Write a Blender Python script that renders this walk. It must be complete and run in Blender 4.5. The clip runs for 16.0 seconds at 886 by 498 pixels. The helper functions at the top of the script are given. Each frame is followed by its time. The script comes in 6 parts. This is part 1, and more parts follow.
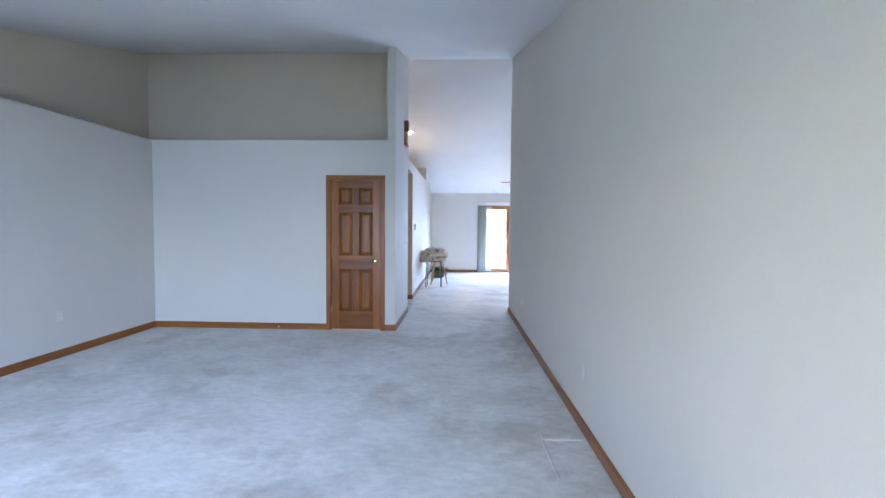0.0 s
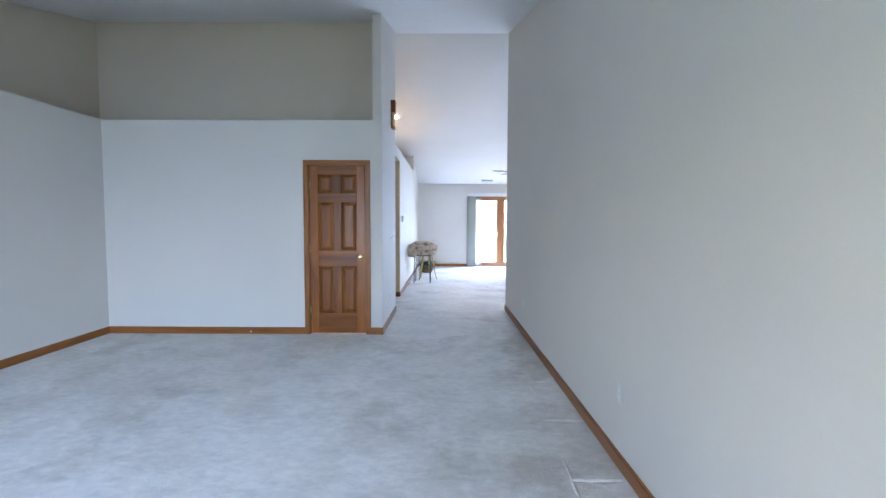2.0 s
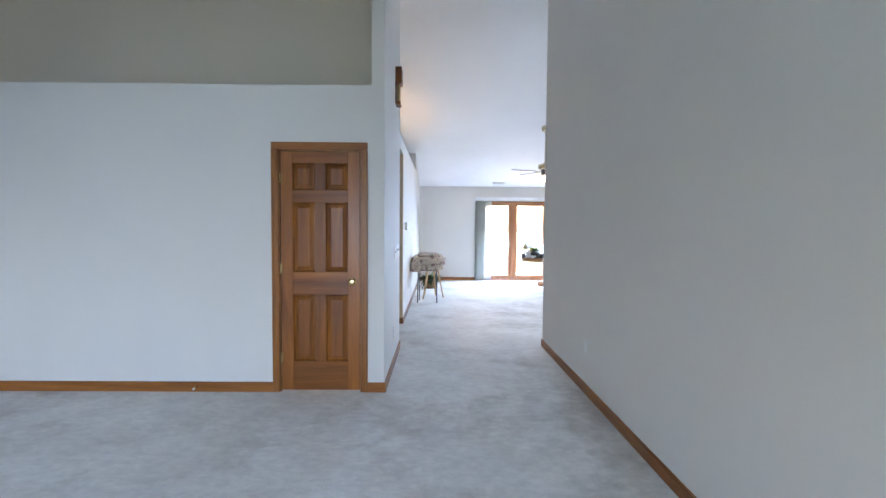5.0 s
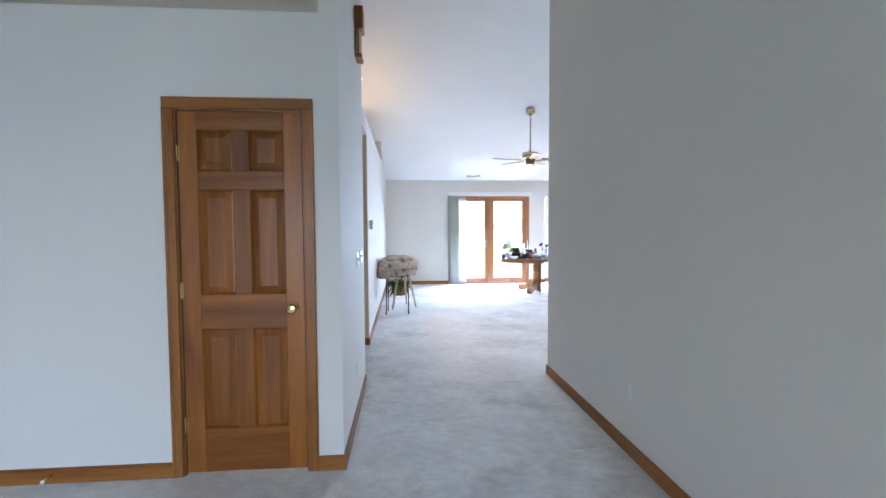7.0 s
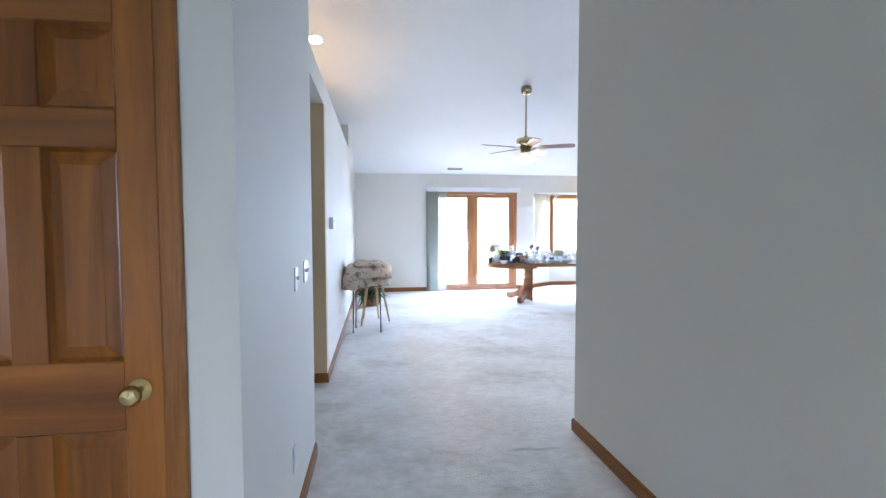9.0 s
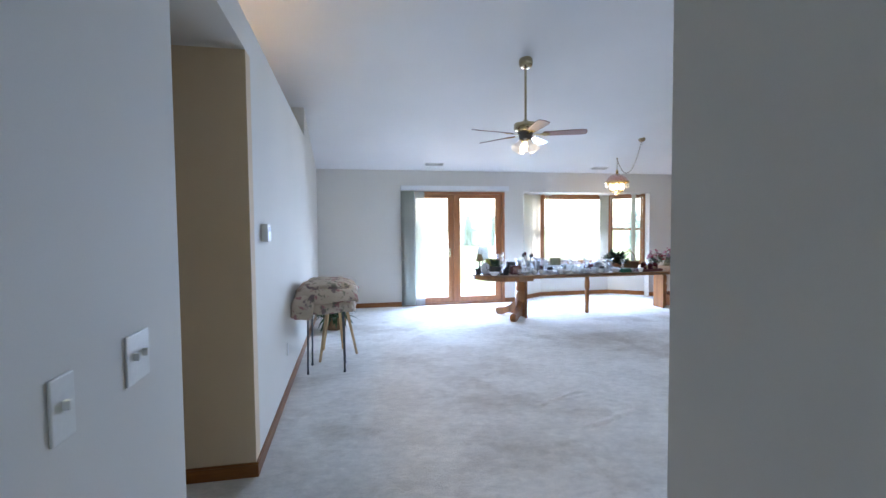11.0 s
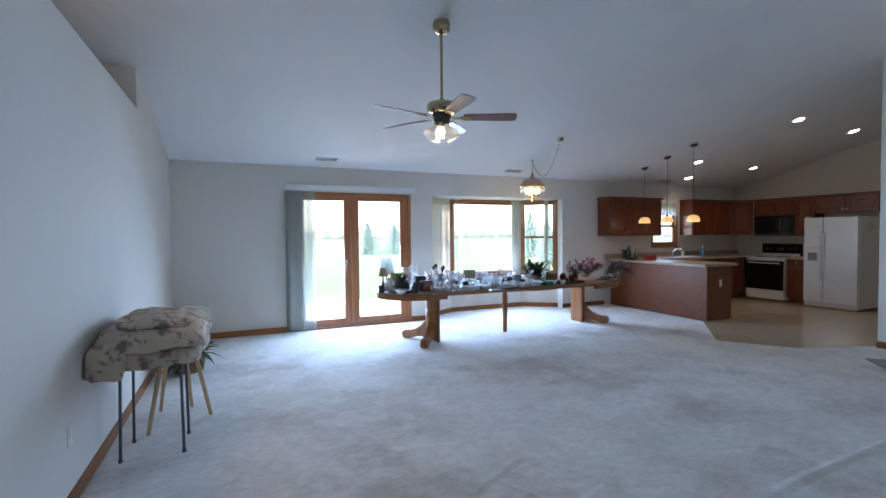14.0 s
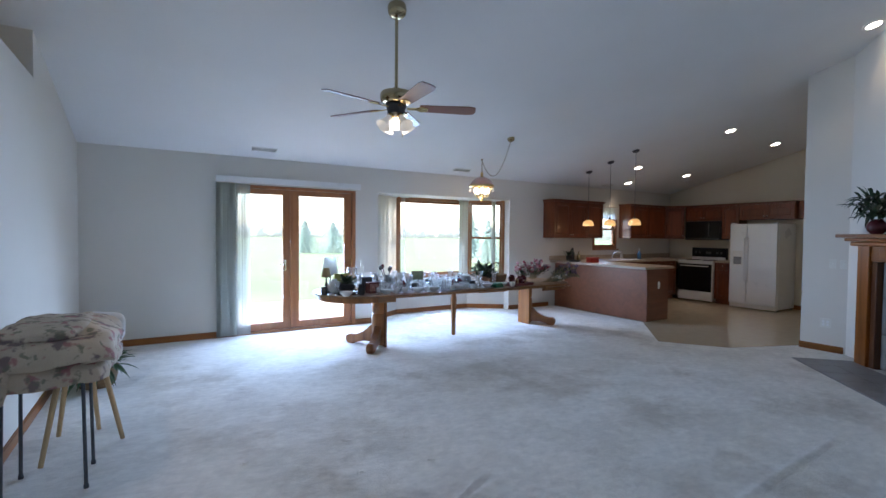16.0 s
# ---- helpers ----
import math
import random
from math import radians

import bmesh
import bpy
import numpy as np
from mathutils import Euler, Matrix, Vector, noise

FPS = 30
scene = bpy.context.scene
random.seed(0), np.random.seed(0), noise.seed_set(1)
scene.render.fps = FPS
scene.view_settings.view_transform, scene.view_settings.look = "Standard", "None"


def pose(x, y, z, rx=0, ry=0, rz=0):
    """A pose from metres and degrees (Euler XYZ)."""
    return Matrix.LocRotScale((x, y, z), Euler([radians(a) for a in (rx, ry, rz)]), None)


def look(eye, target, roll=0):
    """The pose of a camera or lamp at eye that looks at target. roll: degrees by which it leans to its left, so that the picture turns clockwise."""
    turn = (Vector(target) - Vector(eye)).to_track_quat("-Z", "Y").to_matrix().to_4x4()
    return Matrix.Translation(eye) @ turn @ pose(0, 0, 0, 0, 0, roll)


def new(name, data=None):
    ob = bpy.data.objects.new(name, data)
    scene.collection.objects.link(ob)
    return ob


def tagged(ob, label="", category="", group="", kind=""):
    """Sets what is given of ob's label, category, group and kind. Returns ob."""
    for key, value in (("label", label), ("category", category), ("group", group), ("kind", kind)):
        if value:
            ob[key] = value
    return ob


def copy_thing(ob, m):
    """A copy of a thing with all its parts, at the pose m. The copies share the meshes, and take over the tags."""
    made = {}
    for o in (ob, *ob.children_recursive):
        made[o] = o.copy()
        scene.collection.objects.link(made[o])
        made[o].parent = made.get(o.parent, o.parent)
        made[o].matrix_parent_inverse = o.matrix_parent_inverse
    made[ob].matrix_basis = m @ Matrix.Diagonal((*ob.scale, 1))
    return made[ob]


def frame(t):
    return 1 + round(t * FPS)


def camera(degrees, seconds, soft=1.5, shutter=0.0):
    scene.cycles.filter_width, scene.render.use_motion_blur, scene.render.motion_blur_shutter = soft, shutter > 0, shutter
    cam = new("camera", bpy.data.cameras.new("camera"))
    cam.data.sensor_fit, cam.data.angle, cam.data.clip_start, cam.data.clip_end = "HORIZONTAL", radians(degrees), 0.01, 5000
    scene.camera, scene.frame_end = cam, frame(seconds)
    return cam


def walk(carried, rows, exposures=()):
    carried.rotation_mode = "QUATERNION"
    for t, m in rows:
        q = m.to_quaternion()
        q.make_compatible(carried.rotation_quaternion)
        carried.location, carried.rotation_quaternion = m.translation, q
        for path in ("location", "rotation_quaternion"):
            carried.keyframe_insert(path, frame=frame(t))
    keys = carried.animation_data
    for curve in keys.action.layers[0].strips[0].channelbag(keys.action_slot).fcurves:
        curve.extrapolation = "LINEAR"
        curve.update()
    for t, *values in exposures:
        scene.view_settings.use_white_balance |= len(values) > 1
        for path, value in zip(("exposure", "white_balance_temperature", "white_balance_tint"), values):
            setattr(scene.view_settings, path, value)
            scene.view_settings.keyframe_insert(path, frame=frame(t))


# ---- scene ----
cam = camera(87.5, 16.0)
PATH = [
    (0, (0.894, -6.249, 1.413), (0.816, -4.253, 1.322), 0.5),
    (0.5, (0.845, -6.111, 1.422), (0.795, -4.115, 1.312), 0.7),
    (1, (0.795, -5.967, 1.409), (0.771, -3.970, 1.291), 0.7),
    (1.5, (0.785, -5.798, 1.402), (0.778, -3.802, 1.278), 0.5),
    (2, (0.771, -5.593, 1.389), (0.759, -3.597, 1.268), 0.2),
    (2.5, (0.743, -5.359, 1.393), (0.715, -3.362, 1.275), 0.1),
    (3, (0.690, -5.096, 1.403), (0.670, -3.099, 1.294), -0.0),
    (3.5, (0.644, -4.818, 1.410), (0.622, -2.821, 1.310), -0.0),
    (4, (0.590, -4.507, 1.398), (0.565, -2.509, 1.308), -0.0),
    (6.3, (0.363, -3.099, 1.421), (0.485, -1.105, 1.328), 0.1),
    (6.5, (0.362, -2.965, 1.410), (0.498, -0.972, 1.318), -0.2),
    (7, (0.360, -2.663, 1.402), (0.526, -0.672, 1.305), -0.3),
    (7.5, (0.364, -2.334, 1.406), (0.568, -0.347, 1.305), -0.3),
    (8, (0.377, -2.007, 1.404), (0.609, -0.023, 1.302), -0.3),
    (8.5, (0.373, -1.685, 1.408), (0.630, 0.296, 1.307), -0.2),
    (9, (0.388, -1.363, 1.400), (0.667, 0.615, 1.301), -0.1),
    (11.5, (0.532, 0.282, 1.475), (0.956, 2.235, 1.387), -0.7),
    (12, (0.575, 0.512, 1.490), (1.035, 2.457, 1.410), -0.8),
    (12.5, (0.607, 0.744, 1.480), (1.140, 2.670, 1.410), -0.6),
    (13, (0.680, 0.940, 1.470), (1.304, 2.839, 1.403), -0.8),
    (13.5, (0.759, 1.080, 1.457), (1.477, 2.945, 1.396), -0.7),
    (14, (0.788, 1.213, 1.450), (1.594, 3.043, 1.390), -0.5),
    (14.5, (0.797, 1.352, 1.444), (1.686, 3.143, 1.382), -0.3),
    (15, (0.804, 1.454, 1.452), (1.763, 3.207, 1.386), 0.1),
    (15.5, (0.815, 1.486, 1.438), (1.816, 3.216, 1.378), 0.3),
    (16, (0.801, 1.511, 1.446), (1.837, 3.221, 1.385), 0.5),
]
walk(cam, [(t, look(eye, target, roll)) for t, eye, target, roll in PATH], [(0, 3.90, 6450, 17), (2, 3.96, 6680, 16), (4, 3.98, 6900, 16), (7.5, 3.96, 7000, 15), (9.2, 3.94, 6900, 14), (11.5, 3.05, 6650, 13), (12.5, 2.89, 6480, 12), (13.5, 2.66, 6420, 11), (14.5, 2.60, 6420, 11), (16, 2.57, 6480, 12)])
SKY = 0.15
P_DOOR, P_BAY, P_KIT, P_FRONT = 24.5, 19.0, 1.0, 7.6
P_FAN, P_CHAND, P_PEND, P_CAN = 0.28, 0.4, 0.1, 1.5

# ---- world, sun, large lights ----
world = bpy.data.worlds.new("world")
scene.world = world
world.use_nodes = True
wn, wl = world.node_tree.nodes, world.node_tree.links
sky = wn.new("ShaderNodeTexSky")
sky.sky_type, sky.sun_disc = 'NISHITA', False
sky.sun_elevation, sky.sun_rotation = radians(42), radians(267)
sky.air_density, sky.dust_density, sky.ozone_density = 1.0, 1.6, 1.0
wl.new(sky.outputs["Color"], wn["Background"].inputs["Color"])
wn["Background"].inputs["Strength"].default_value = SKY

sun_data = bpy.data.lights.new("sun", 'SUN')
sun_data.energy, sun_data.angle, sun_data.color = 3.4, radians(25), (1.0, 0.97, 0.93)
sun = new("sun", sun_data)
sun.matrix_basis = look((0, 0, 30), (26, 1.5, 6))


def area_light(name, where, target, w, h, power, color, spread=145):
    d = bpy.data.lights.new(name, 'AREA')
    d.shape, d.size, d.size_y, d.energy, d.color, d.spread = 'RECTANGLE', w, h, power, color, radians(spread)
    ob = new(name, d)
    ob.matrix_basis = look(where, target)
    return ob


DAY = (0.405, 0.61, 1.0)
area_light("window_light", (2.60, 8.75, 1.05), (2.60, 6.0, -0.8), 1.4, 1.9, P_DOOR, DAY)
area_light("window_light", (5.06, 9.25, 1.42), (5.0, 6.3, -0.4), 1.0, 1.2, P_BAY, DAY)
area_light("window_light", (9.32, 8.8, 1.6), (9.32, 7.0, 0.5), 0.7, 0.8, P_KIT, DAY)
area_light("window_light", (-0.5, -7.75, 1.35), (-1.4, -5.0, -0.1), 2.4, 1.5, P_FRONT, (0.40, 0.60, 1.0), 92)


def point_light(name, where, power, radius, color):
    d = bpy.data.lights.new(name, 'POINT')
    d.energy, d.shadow_soft_size, d.color = power, radius, color
    ob = new(name, d)
    ob.location = where
    return ob


# ---- materials ----
def material(name, base, rough=0.6, metal=0.0, second=None, scale=3.0, detail_scale=60.0, bump=0.1, bump_dist=0.002,
             spec=0.5, mix=0.5, stretch=(1, 1, 1), coat=0.0):
    """Two scales of noise: broad mottling between two colours and a fine grain in colour, gloss and relief."""
    m = bpy.data.materials.new(name)
    m.use_nodes = True
    n, l = m.node_tree.nodes, m.node_tree.links
    b = n["Principled BSDF"]
    tc = n.new("ShaderNodeTexCoord")
    mp = n.new("ShaderNodeMapping")
    mp.inputs["Scale"].default_value = stretch
    l.new(tc.outputs["Object"], mp.inputs["Vector"])
    broad, fine = n.new("ShaderNodeTexNoise"), n.new("ShaderNodeTexNoise")
    broad.inputs["Scale"].default_value, broad.inputs["Detail"].default_value = scale, 4
    fine.inputs["Scale"].default_value, fine.inputs["Detail"].default_value = detail_scale, 3
    for t in (broad, fine):
        l.new(mp.outputs["Vector"], t.inputs["Vector"])
    add = n.new("ShaderNodeMath")
    add.operation = 'MULTIPLY_ADD'
    l.new(fine.outputs["Fac"], add.inputs[0])
    add.inputs[1].default_value = 0.4
    l.new(broad.outputs["Fac"], add.inputs[2])
    ramp = n.new("ShaderNodeValToRGB")
    l.new(add.outputs[0], ramp.inputs["Fac"])
    two = second or tuple(c * 0.88 for c in base)
    ramp.color_ramp.elements[0].position, ramp.color_ramp.elements[0].color = 0.7 - mix * 0.4, (*two, 1)
    ramp.color_ramp.elements[1].position, ramp.color_ramp.elements[1].color = 0.7 + mix * 0.4, (*base, 1)
    l.new(ramp.outputs["Color"], b.inputs["Base Color"])
    rr = n.new("ShaderNodeMapRange")
    rr.inputs["To Min"].default_value, rr.inputs["To Max"].default_value = max(0.02, rough - 0.08), min(1, rough + 0.08)
    l.new(broad.outputs["Fac"], rr.inputs["Value"])
    l.new(rr.outputs["Result"], b.inputs["Roughness"])
    b.inputs["Metallic"].default_value, b.inputs["Specular IOR Level"].default_value = metal, spec
    b.inputs["Coat Weight"].default_value = coat
    if bump:
        bp = n.new("ShaderNodeBump")
        bp.inputs["Strength"].default_value, bp.inputs["Distance"].default_value = bump, bump_dist
        l.new(fine.outputs["Fac"], bp.inputs["Height"])
        l.new(bp.outputs["Normal"], b.inputs["Normal"])
    return m


def wood(name, light, dark, rough=0.35, axis=2, scale=9.0, coat=0.25, spec=0.5, fine_share=0.5):
    """Grain lines that run along one axis of the object, with slow colour drift from piece to piece."""
    m = bpy.data.materials.new(name)
    m.use_nodes = True
    n, l = m.node_tree.nodes, m.node_tree.links
    b = n["Principled BSDF"]
    tc, mp, info = n.new("ShaderNodeTexCoord"), n.new("ShaderNodeMapping"), n.new("ShaderNodeObjectInfo")
    s = [1.0, 1.0, 1.0]
    s[axis] = 0.07
    mp.inputs["Scale"].default_value = s
    l.new(tc.outputs["Object"], mp.inputs["Vector"])
    off = n.new("ShaderNodeVectorMath")
    off.operation = 'MULTIPLY_ADD'
    l.new(info.outputs["Random"], off.inputs[0])
    off.inputs[1].default_value = (7, 5, 3)
    l.new(mp.outputs["Vector"], off.inputs[2])
    warp = n.new("ShaderNodeTexNoise")
    warp.inputs["Scale"].default_value, warp.inputs["Detail"].default_value, warp.inputs["Distortion"].default_value = scale, 5, 1.2
    l.new(off.outputs[0], warp.inputs["Vector"])
    fine = n.new("ShaderNodeTexNoise")
    fine.inputs["Scale"].default_value, fine.inputs["Detail"].default_value = scale * 14, 3
    l.new(off.outputs[0], fine.inputs["Vector"])
    add = n.new("ShaderNodeMath")
    add.operation = 'MULTIPLY_ADD'
    l.new(fine.outputs["Fac"], add.inputs[0])
    add.inputs[1].default_value = fine_share
    l.new(warp.outputs["Fac"], add.inputs[2])
    ramp = n.new("ShaderNodeValToRGB")
    ramp.color_ramp.elements[0].position, ramp.color_ramp.elements[0].color = 0.27 + fine_share * 0.5, (*dark, 1)
    ramp.color_ramp.elements[1].position, ramp.color_ramp.elements[1].color = 0.73 + fine_share * 0.5, (*light, 1)
    l.new(add.outputs[0], ramp.inputs["Fac"])
    drift, vary = n.new("ShaderNodeMapRange"), n.new("ShaderNodeVectorMath")
    drift.inputs["To Min"].default_value, drift.inputs["To Max"].default_value = 0.84, 1.16
    vary.operation = 'SCALE'
    l.new(info.outputs["Random"], drift.inputs["Value"])
    l.new(ramp.outputs["Color"], vary.inputs[0])
    l.new(drift.outputs["Result"], vary.inputs["Scale"])
    l.new(vary.outputs[0], b.inputs["Base Color"])
    b.inputs["Roughness"].default_value, b.inputs["Coat Weight"].default_value = rough, coat
    b.inputs["Coat Roughness"].default_value, b.inputs["Specular IOR Level"].default_value = 0.25, spec
    bp = n.new("ShaderNodeBump")
    bp.inputs["Strength"].default_value, bp.inputs["Distance"].default_value = 0.12, 0.001
    l.new(fine.outputs["Fac"], bp.inputs["Height"])
    l.new(bp.outputs["Normal"], b.inputs["Normal"])
    return m


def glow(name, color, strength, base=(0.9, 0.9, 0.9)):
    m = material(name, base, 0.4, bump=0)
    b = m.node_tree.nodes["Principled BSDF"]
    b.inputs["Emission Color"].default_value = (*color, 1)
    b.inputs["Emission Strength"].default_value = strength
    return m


def glass(name, color=(1, 1, 1), rough=0.0):
    m = bpy.data.materials.new(name)
    m.use_nodes = True
    b = m.node_tree.nodes["Principled BSDF"]
    b.inputs["Base Color"].default_value = (*color, 1)
    b.inputs["Roughness"].default_value = rough
    b.inputs["Transmission Weight"].default_value = 1.0
    b.inputs["IOR"].default_value = 1.45
    return m


def translucent(m, color, share):
    """Lets part of the light through a thin sheet."""
    n, l = m.node_tree.nodes, m.node_tree.links
    t, mx = n.new("ShaderNodeBsdfTranslucent"), n.new("ShaderNodeMixShader")
    t.inputs["Color"].default_value = (*color, 1)
    mx.inputs[0].default_value = share
    l.new(n["Principled BSDF"].outputs[0], mx.inputs[1])
    l.new(t.outputs[0], mx.inputs[2])
    l.new(mx.outputs[0], n["Material Output"].inputs["Surface"])
    return m


def thin_glass(name, base, power, most, rough, tint=(1, 1, 1)):
    """A thin clear sheet: see-through, with gloss that grows towards grazing angles."""
    m = bpy.data.materials.new(name)
    m.use_nodes = True
    n, l = m.node_tree.nodes, m.node_tree.links
    n.remove(n["Principled BSDF"])
    tr, gl, lw, mx = n.new("ShaderNodeBsdfTransparent"), n.new("ShaderNodeBsdfGlossy"), n.new("ShaderNodeLayerWeight"), n.new("ShaderNodeMixShader")
    tr.inputs["Color"].default_value = (*tint, 1)
    gl.inputs["Roughness"].default_value = rough
    pw, sc = n.new("ShaderNodeMath"), n.new("ShaderNodeMath")
    pw.operation, sc.operation = 'POWER', 'MULTIPLY_ADD'
    l.new(lw.outputs["Facing"], pw.inputs[0])
    pw.inputs[1].default_value = power
    l.new(pw.outputs[0], sc.inputs[0])
    sc.inputs[1].default_value, sc.inputs[2].default_value = most, base
    l.new(sc.outputs[0], mx.inputs[0])
    l.new(tr.outputs[0], mx.inputs[1])
    l.new(gl.outputs[0], mx.inputs[2])
    l.new(mx.outputs[0], n["Material Output"].inputs["Surface"])
    return m


def sheer(m, share):
    """Lets most of the view through a thin open weave."""
    n, l = m.node_tree.nodes, m.node_tree.links
    out = n["Material Output"].inputs["Surface"]
    t, mx = n.new("ShaderNodeBsdfTransparent"), n.new("ShaderNodeMixShader")
    mx.inputs[0].default_value = share
    l.new(out.links[0].from_socket, mx.inputs[1])
    l.new(t.outputs[0], mx.inputs[2])
    l.new(mx.outputs[0], out)
    return m


def carpet_material():
    m = material("carpet", (0.86, 0.83, 0.775), 0.95, second=(0.78, 0.745, 0.685), scale=1.3, detail_scale=160, bump=0.9, bump_dist=0.008, spec=0.1, mix=0.7)
    n, l = m.node_tree.nodes, m.node_tree.links
    b = n["Principled BSDF"]
    ramp = n["Color Ramp"]
    tc = n["Texture Coordinate"]
    # brushed and trodden patches of the pile, and a fainter medium scale
    tread = n.new("ShaderNodeTexNoise")
    tread.inputs["Scale"].default_value, tread.inputs["Detail"].default_value, tread.inputs["Distortion"].default_value = 1.9, 11, 0.1
    tread.inputs["Roughness"].default_value = 0.62
    l.new(tc.outputs["Object"], tread.inputs["Vector"])
    tr = n.new("ShaderNodeMapRange")
    tr.inputs["From Min"].default_value, tr.inputs["From Max"].default_value = 0.56, 0.40
    tr.inputs["To Min"].default_value, tr.inputs["To Max"].default_value = 0.0, 0.38
    l.new(tread.outputs["Fac"], tr.inputs["Value"])
    streak = n.new("ShaderNodeTexNoise")
    streak.inputs["Scale"].default_value, streak.inputs["Detail"].default_value, streak.inputs["Distortion"].default_value = 15.0, 8, 0.3
    streak.inputs["Roughness"].default_value = 0.7
    smap = n.new("ShaderNodeMapping")
    smap.inputs["Rotation"].default_value, smap.inputs["Scale"].default_value = (0, 0, 0.45), (0.72, 1.15, 1.0)
    l.new(tc.outputs["Object"], smap.inputs["Vector"])
    l.new(smap.outputs["Vector"], streak.inputs["Vector"])
    sr = n.new("ShaderNodeMapRange")
    sr.inputs["From Min"].default_value, sr.inputs["From Max"].default_value = 0.3, 0.7
    sr.inputs["To Min"].default_value, sr.inputs["To Max"].default_value = 0.86, 1.13
    l.new(streak.outputs["Fac"], sr.inputs["Value"])
    # trodden areas take a greyer brown
    soil = n.new("ShaderNodeMix")
    soil.data_type = 'RGBA'
    l.new(tr.outputs["Result"], soil.inputs[0])
    l.new(ramp.outputs["Color"], soil.inputs[6])
    soil.inputs[7].default_value = (0.56, 0.515, 0.445, 1)
    mul = n.new("ShaderNodeVectorMath")
    mul.operation = 'SCALE'
    # brownish stains with ragged edges
    dirt, dm = n.new("ShaderNodeTexNoise"), n.new("ShaderNodeMapRange")
    dirt.inputs["Scale"].default_value, dirt.inputs["Detail"].default_value, dirt.inputs["Roughness"].default_value = 0.85, 12, 0.68
    l.new(tc.outputs["Object"], dirt.inputs["Vector"])
    dm.inputs["From Min"].default_value, dm.inputs["From Max"].default_value, dm.inputs["To Max"].default_value = 0.51, 0.63, 0.66
    l.new(dirt.outputs["Fac"], dm.inputs["Value"])
    stain = n.new("ShaderNodeMix")
    stain.data_type = 'RGBA'
    l.new(dm.outputs["Result"], stain.inputs[0])
    l.new(soil.outputs[2], stain.inputs[6])
    stain.inputs[7].default_value = (0.47, 0.41, 0.335, 1)
    l.new(stain.outputs[2], mul.inputs[0])
    # tufted relief at hand size under the fine pile
    relief = n.new("ShaderNodeBump")
    relief.inputs["Strength"].default_value, relief.inputs["Distance"].default_value = 0.7, 0.016
    l.new(streak.outputs["Fac"], relief.inputs["Height"])
    l.new(relief.outputs["Normal"], n["Bump"].inputs["Normal"])
    l.new(sr.outputs["Result"], mul.inputs["Scale"])
    l.new(mul.outputs[0], b.inputs["Base Color"])
    b.inputs["Sheen Weight"].default_value = 0.25
    return m


